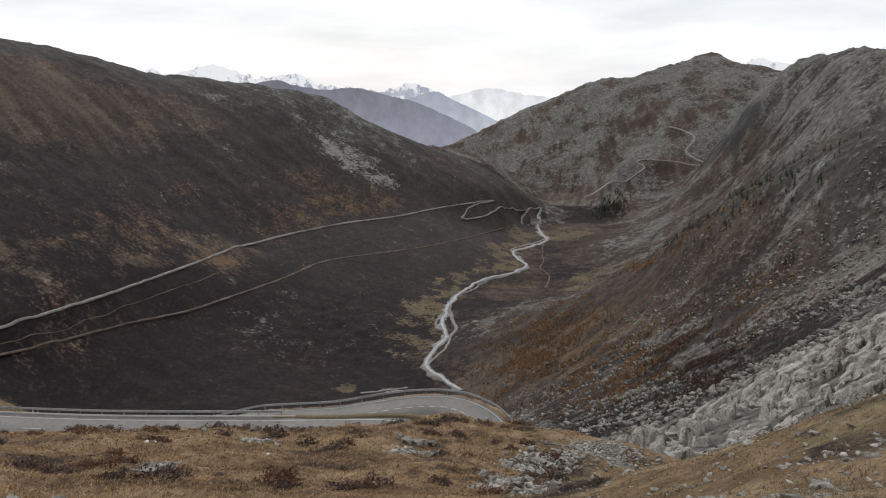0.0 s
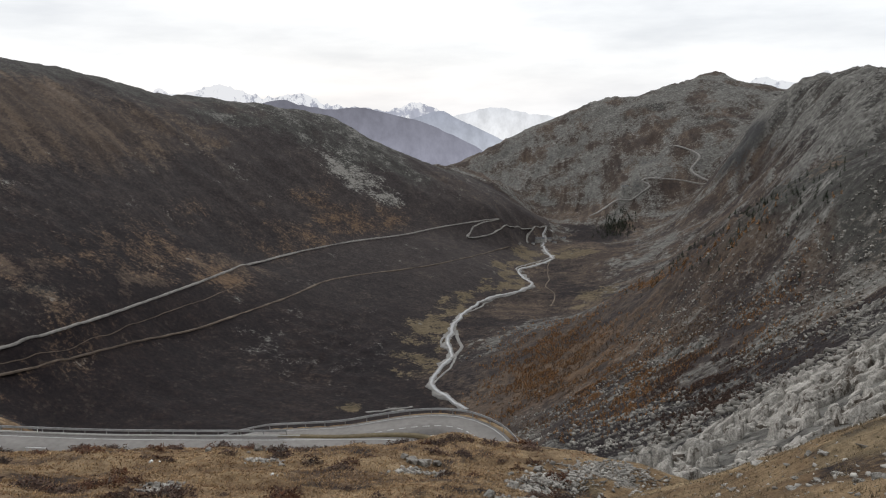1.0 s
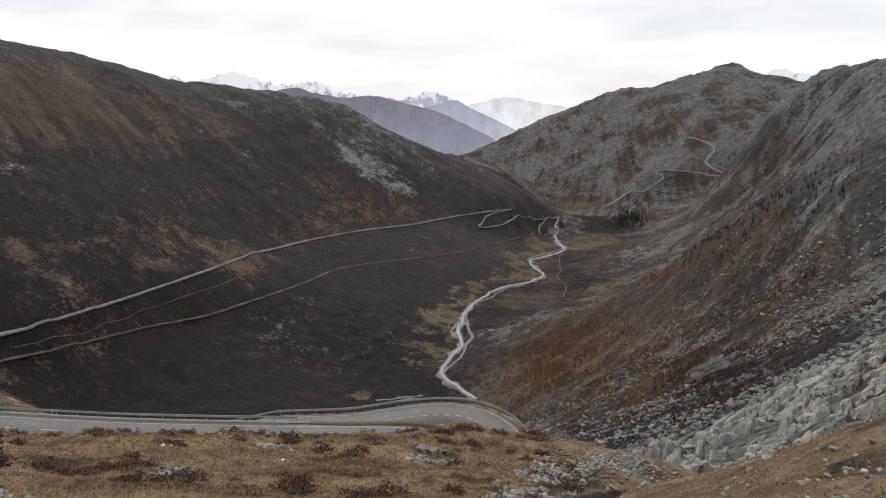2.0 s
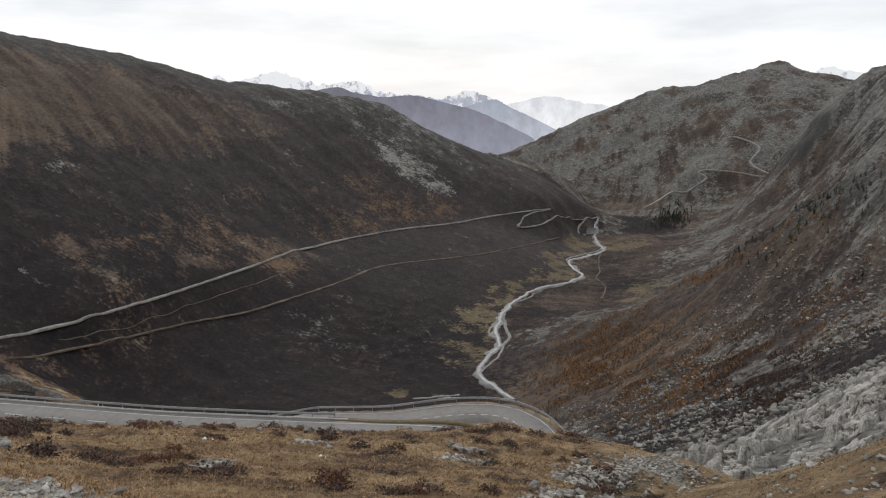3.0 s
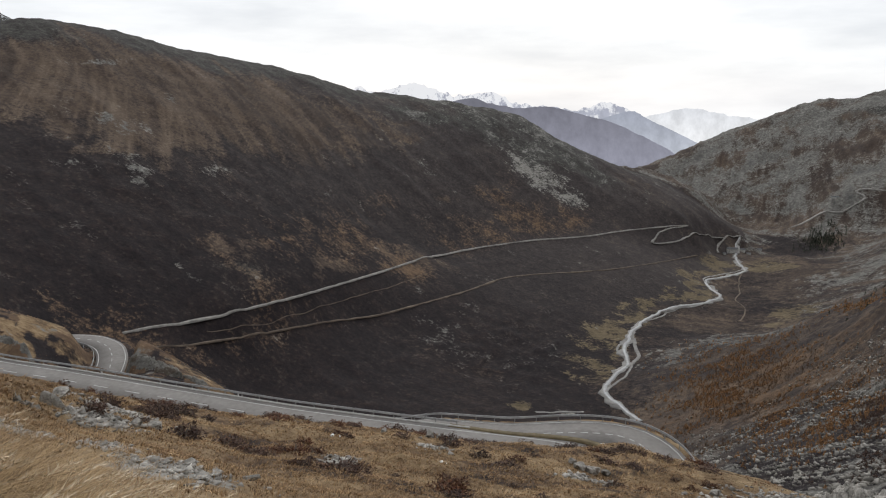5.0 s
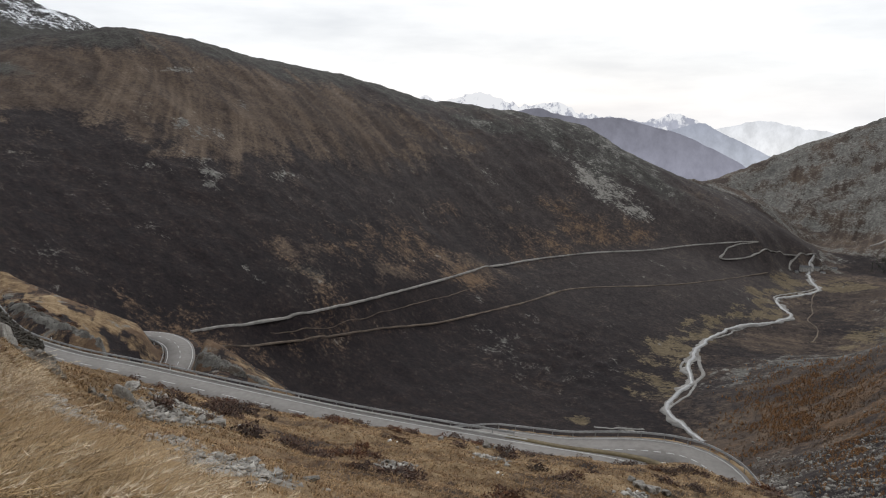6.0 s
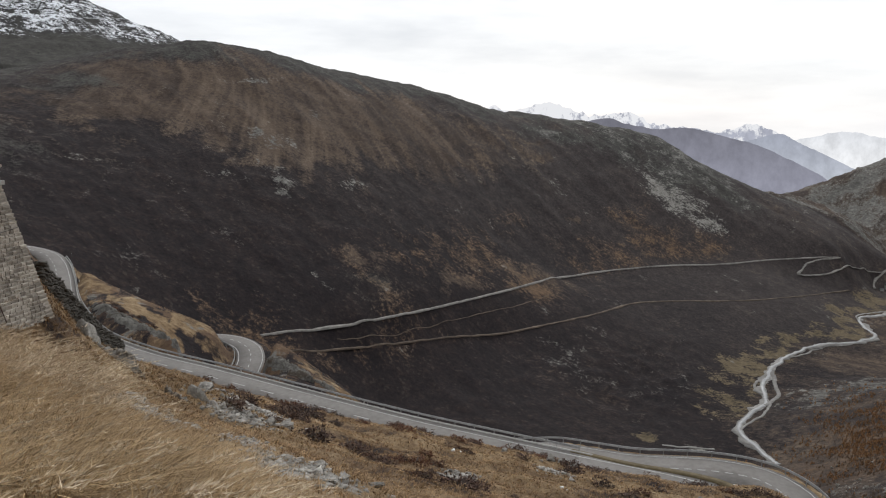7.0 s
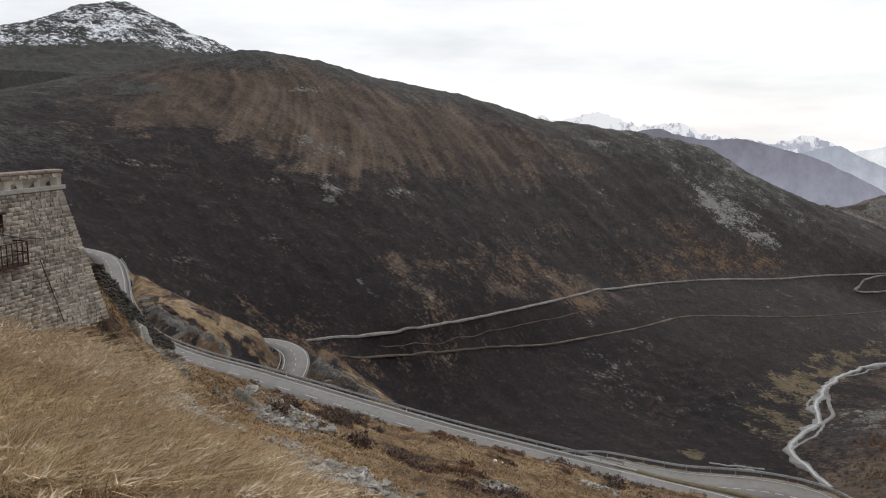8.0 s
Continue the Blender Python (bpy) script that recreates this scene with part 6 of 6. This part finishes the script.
bmesh.ops.recalc_face_normals(bm, faces=bm.faces)
part("terrace", bm, kerb_mat, bastion)

# iron balcony with its door in the front of the bastion
balcony = new("iron_balcony")
tagged(balcony, "rust-brown iron balcony and door in the stone front", "balcony")
FLOOR = -6.55
S0, S1 = 3.75, 5.9


def plank(name, s0, s1, z0, z1, p0, p1, mat, bevel=0.008):
    bm = bmesh.new()
    box(bm, (s1 - s0, p1 - p0, z1 - z0), (0, 0, 0), 0, bevel)
    c = CORNER + ALONG * ((s0 + s1) / 2) + OUT * ((p0 + p1) / 2)
    bmesh.ops.transform(bm, matrix=Matrix.Translation((c.x, c.y, (z0 + z1) / 2)) @ face_turn, verts=bm.verts)
    return part(name, bm, mat, balcony)


plank("platform", S0, S1, FLOOR - 0.1, FLOOR, 0.15, 1.25, rust_iron)
for s in (S0 + 0.15, S1 - 0.15):
    plank("bracket", s - 0.04, s + 0.04, FLOOR - 0.55, FLOOR - 0.1, 0.3, 0.5, rust_iron)
door = plank("door", S0 + 0.5, S1 - 0.3, FLOOR, FLOOR + 2.15, 0.1, 0.33, rust_iron)
for s in (S0 + 0.42, S1 - 0.3):
    plank("door_jamb", s, s + 0.08, FLOOR, FLOOR + 2.25, 0.12, 0.38, rust_iron)
plank("door_head", S0 + 0.42, S1 - 0.22, FLOOR + 2.25, FLOOR + 2.35, 0.05, 0.6, rust_iron)
for k in range(8):
    s = S0 + 0.03 + (S1 - S0 - 0.06) * k / 7
    plank("baluster", s - 0.02, s + 0.02, FLOOR, FLOOR + 1.0, 1.19, 1.23, rust_iron)
for k in range(4):
    p = 0.35 + 0.28 * k
    plank("baluster", S0 + 0.01, S0 + 0.05, FLOOR, FLOOR + 1.0, p - 0.02, p + 0.02, rust_iron)
for q in (0.5, 1.0):
    plank("rail", S0, S1, FLOOR + q - 0.025, FLOOR + q + 0.025, 1.185, 1.235, rust_iron)
    plank("rail", S0, S0 + 0.05, FLOOR + q - 0.025, FLOOR + q + 0.025, 0.3, 1.2, rust_iron)

# a cable hung across the front, and a thin downpipe
def tube(name, pts, radius, mat, label, category):
    cu = bpy.data.curves.new(name, "CURVE")
    cu.dimensions, cu.bevel_depth, cu.bevel_resolution = "3D", radius, 1
    sp = cu.splines.new("POLY")
    sp.points.add(len(pts) - 1)
    for q, p in zip(sp.points, pts):
        q.co = (*p, 1)
    me = bpy.data.meshes.new_from_object(bpy.data.objects.new(name, cu))
    return tagged(hang(name, me, mat), label, category)


tube("cable", [on_face(0.05 + 5.5 * t, -5.6 - 0.35 * math.sin(math.pi * min(1, t * 1.1)) + 0.55 * t, 0.13) for t in [k / 14 for k in range(15)]], 0.015, marker_black, "thin black cable sagging across the stone front", "cable")
tube("downpipe", [on_face(3.15, FLOOR - 0.1 - 0.4 * k, 0.14) for k in range(9)], 0.022, rust_iron, "thin rusty downpipe on the stone front", "pipe")

# low dark wall running on from the bastion along the bank
bank_wall = new("dry_stone_wall")
tagged(bank_wall, "dark weathered dry stone wall along the bank edge", "wall")
wall_stones = [with_mat(m, dark_granite) for m in small_rocks]
path = resample([(-37.8, 27.1, -8.5), (-42.1, 31.4, -10.9), (-45.5, 35.1, -13.3), (-49.4, 39.9, -16.7), (-53.2, 44.6, -19.7), (-56.3, 48.2, -21.8)], 0.5)
for k, (x, y, top_z) in enumerate(path):
    low = ground_z(x, y) - 0.2
    q = top_z
    while q > low and q > top_z - 2.6:
        o = new("stone", g.choice(wall_stones))
        o.parent = bank_wall
        o.matrix_basis = pose(x + g.uniform(-0.12, 0.12), y + g.uniform(-0.12, 0.12), q + 0.15, g.uniform(-8, 8), g.uniform(-8, 8), 48 + g.uniform(-12, 12))
        o.scale = (0.75, 0.6, 0.5)
        q -= 0.26

# ---- hamlet on the valley floor ----
plaster = simple("pale_plaster", (0.32, 0.31, 0.29), (0.5, 0.49, 0.46), 0.5, 0.9, 0)
slate = simple("slate_roof", (0.07, 0.07, 0.072), (0.14, 0.14, 0.145), 0.8, 0.8, 0)
pane_dark = simple("dark_pane", (0.02, 0.022, 0.025), (0.04, 0.042, 0.045), 1.0, 0.2, 0)


def house(x, y, w, d, h, turn):
    top = new("house")
    top.matrix_basis = pose(x, y, ground_z(x, y) - 1.0, 0, 0, turn)
    bm = bmesh.new()
    box(bm, (w, d, h), (0, 0, h / 2))
    part("walls", bm, plaster, top)
    bm = bmesh.new()
    prism(bm, [Vector((a * (w / 2 + 0.6), b * (d / 2 + 0.8), h)) for a, b in ((-1, -1), (1, -1), (1, 1), (-1, 1))],
          [Vector((a * (w / 2 + 0.6), b * 0.2, h + d * 0.32)) for a, b in ((-1, -1), (1, -1), (1, 1), (-1, 1))])
    bmesh.ops.recalc_face_normals(bm, faces=bm.faces)
    part("roof", bm, slate, top)
    for row in range(max(1, int(h // 3.2))):
        for k in range(max(2, int(w // 4))):
            bm = bmesh.new()
            box(bm, (1.1, 0.12, 1.5), (-w / 2 + (k + 0.5) * w / max(2, int(w // 4)), -d / 2 - 0.03, 1.8 + row * 3.0))
            window = part("window", bm, plaster, top, "framed window")
            bm = bmesh.new()
            box(bm, (0.9, 0.06, 1.3), (-w / 2 + (k + 0.5) * w / max(2, int(w // 4)), -d / 2 - 0.1, 1.8 + row * 3.0))
            part("pane", bm, pane_dark, window, "dark window pane")
    return tagged(top, "pale plastered alpine house with a slate roof", "house", "houses on the valley floor")


for x, y, w, d, h, turn in ((300, 2353, 30, 14, 13, 8), (334, 2405, 22, 12, 9, -15), (400, 2500, 14, 10, 6, 30), (352, 2380, 12, 9, 6, 0), (275, 2330, 10, 8, 5, 20), (700, 2885, 26, 10, 8, -10)):
    house(x, y, w, d, h, turn)
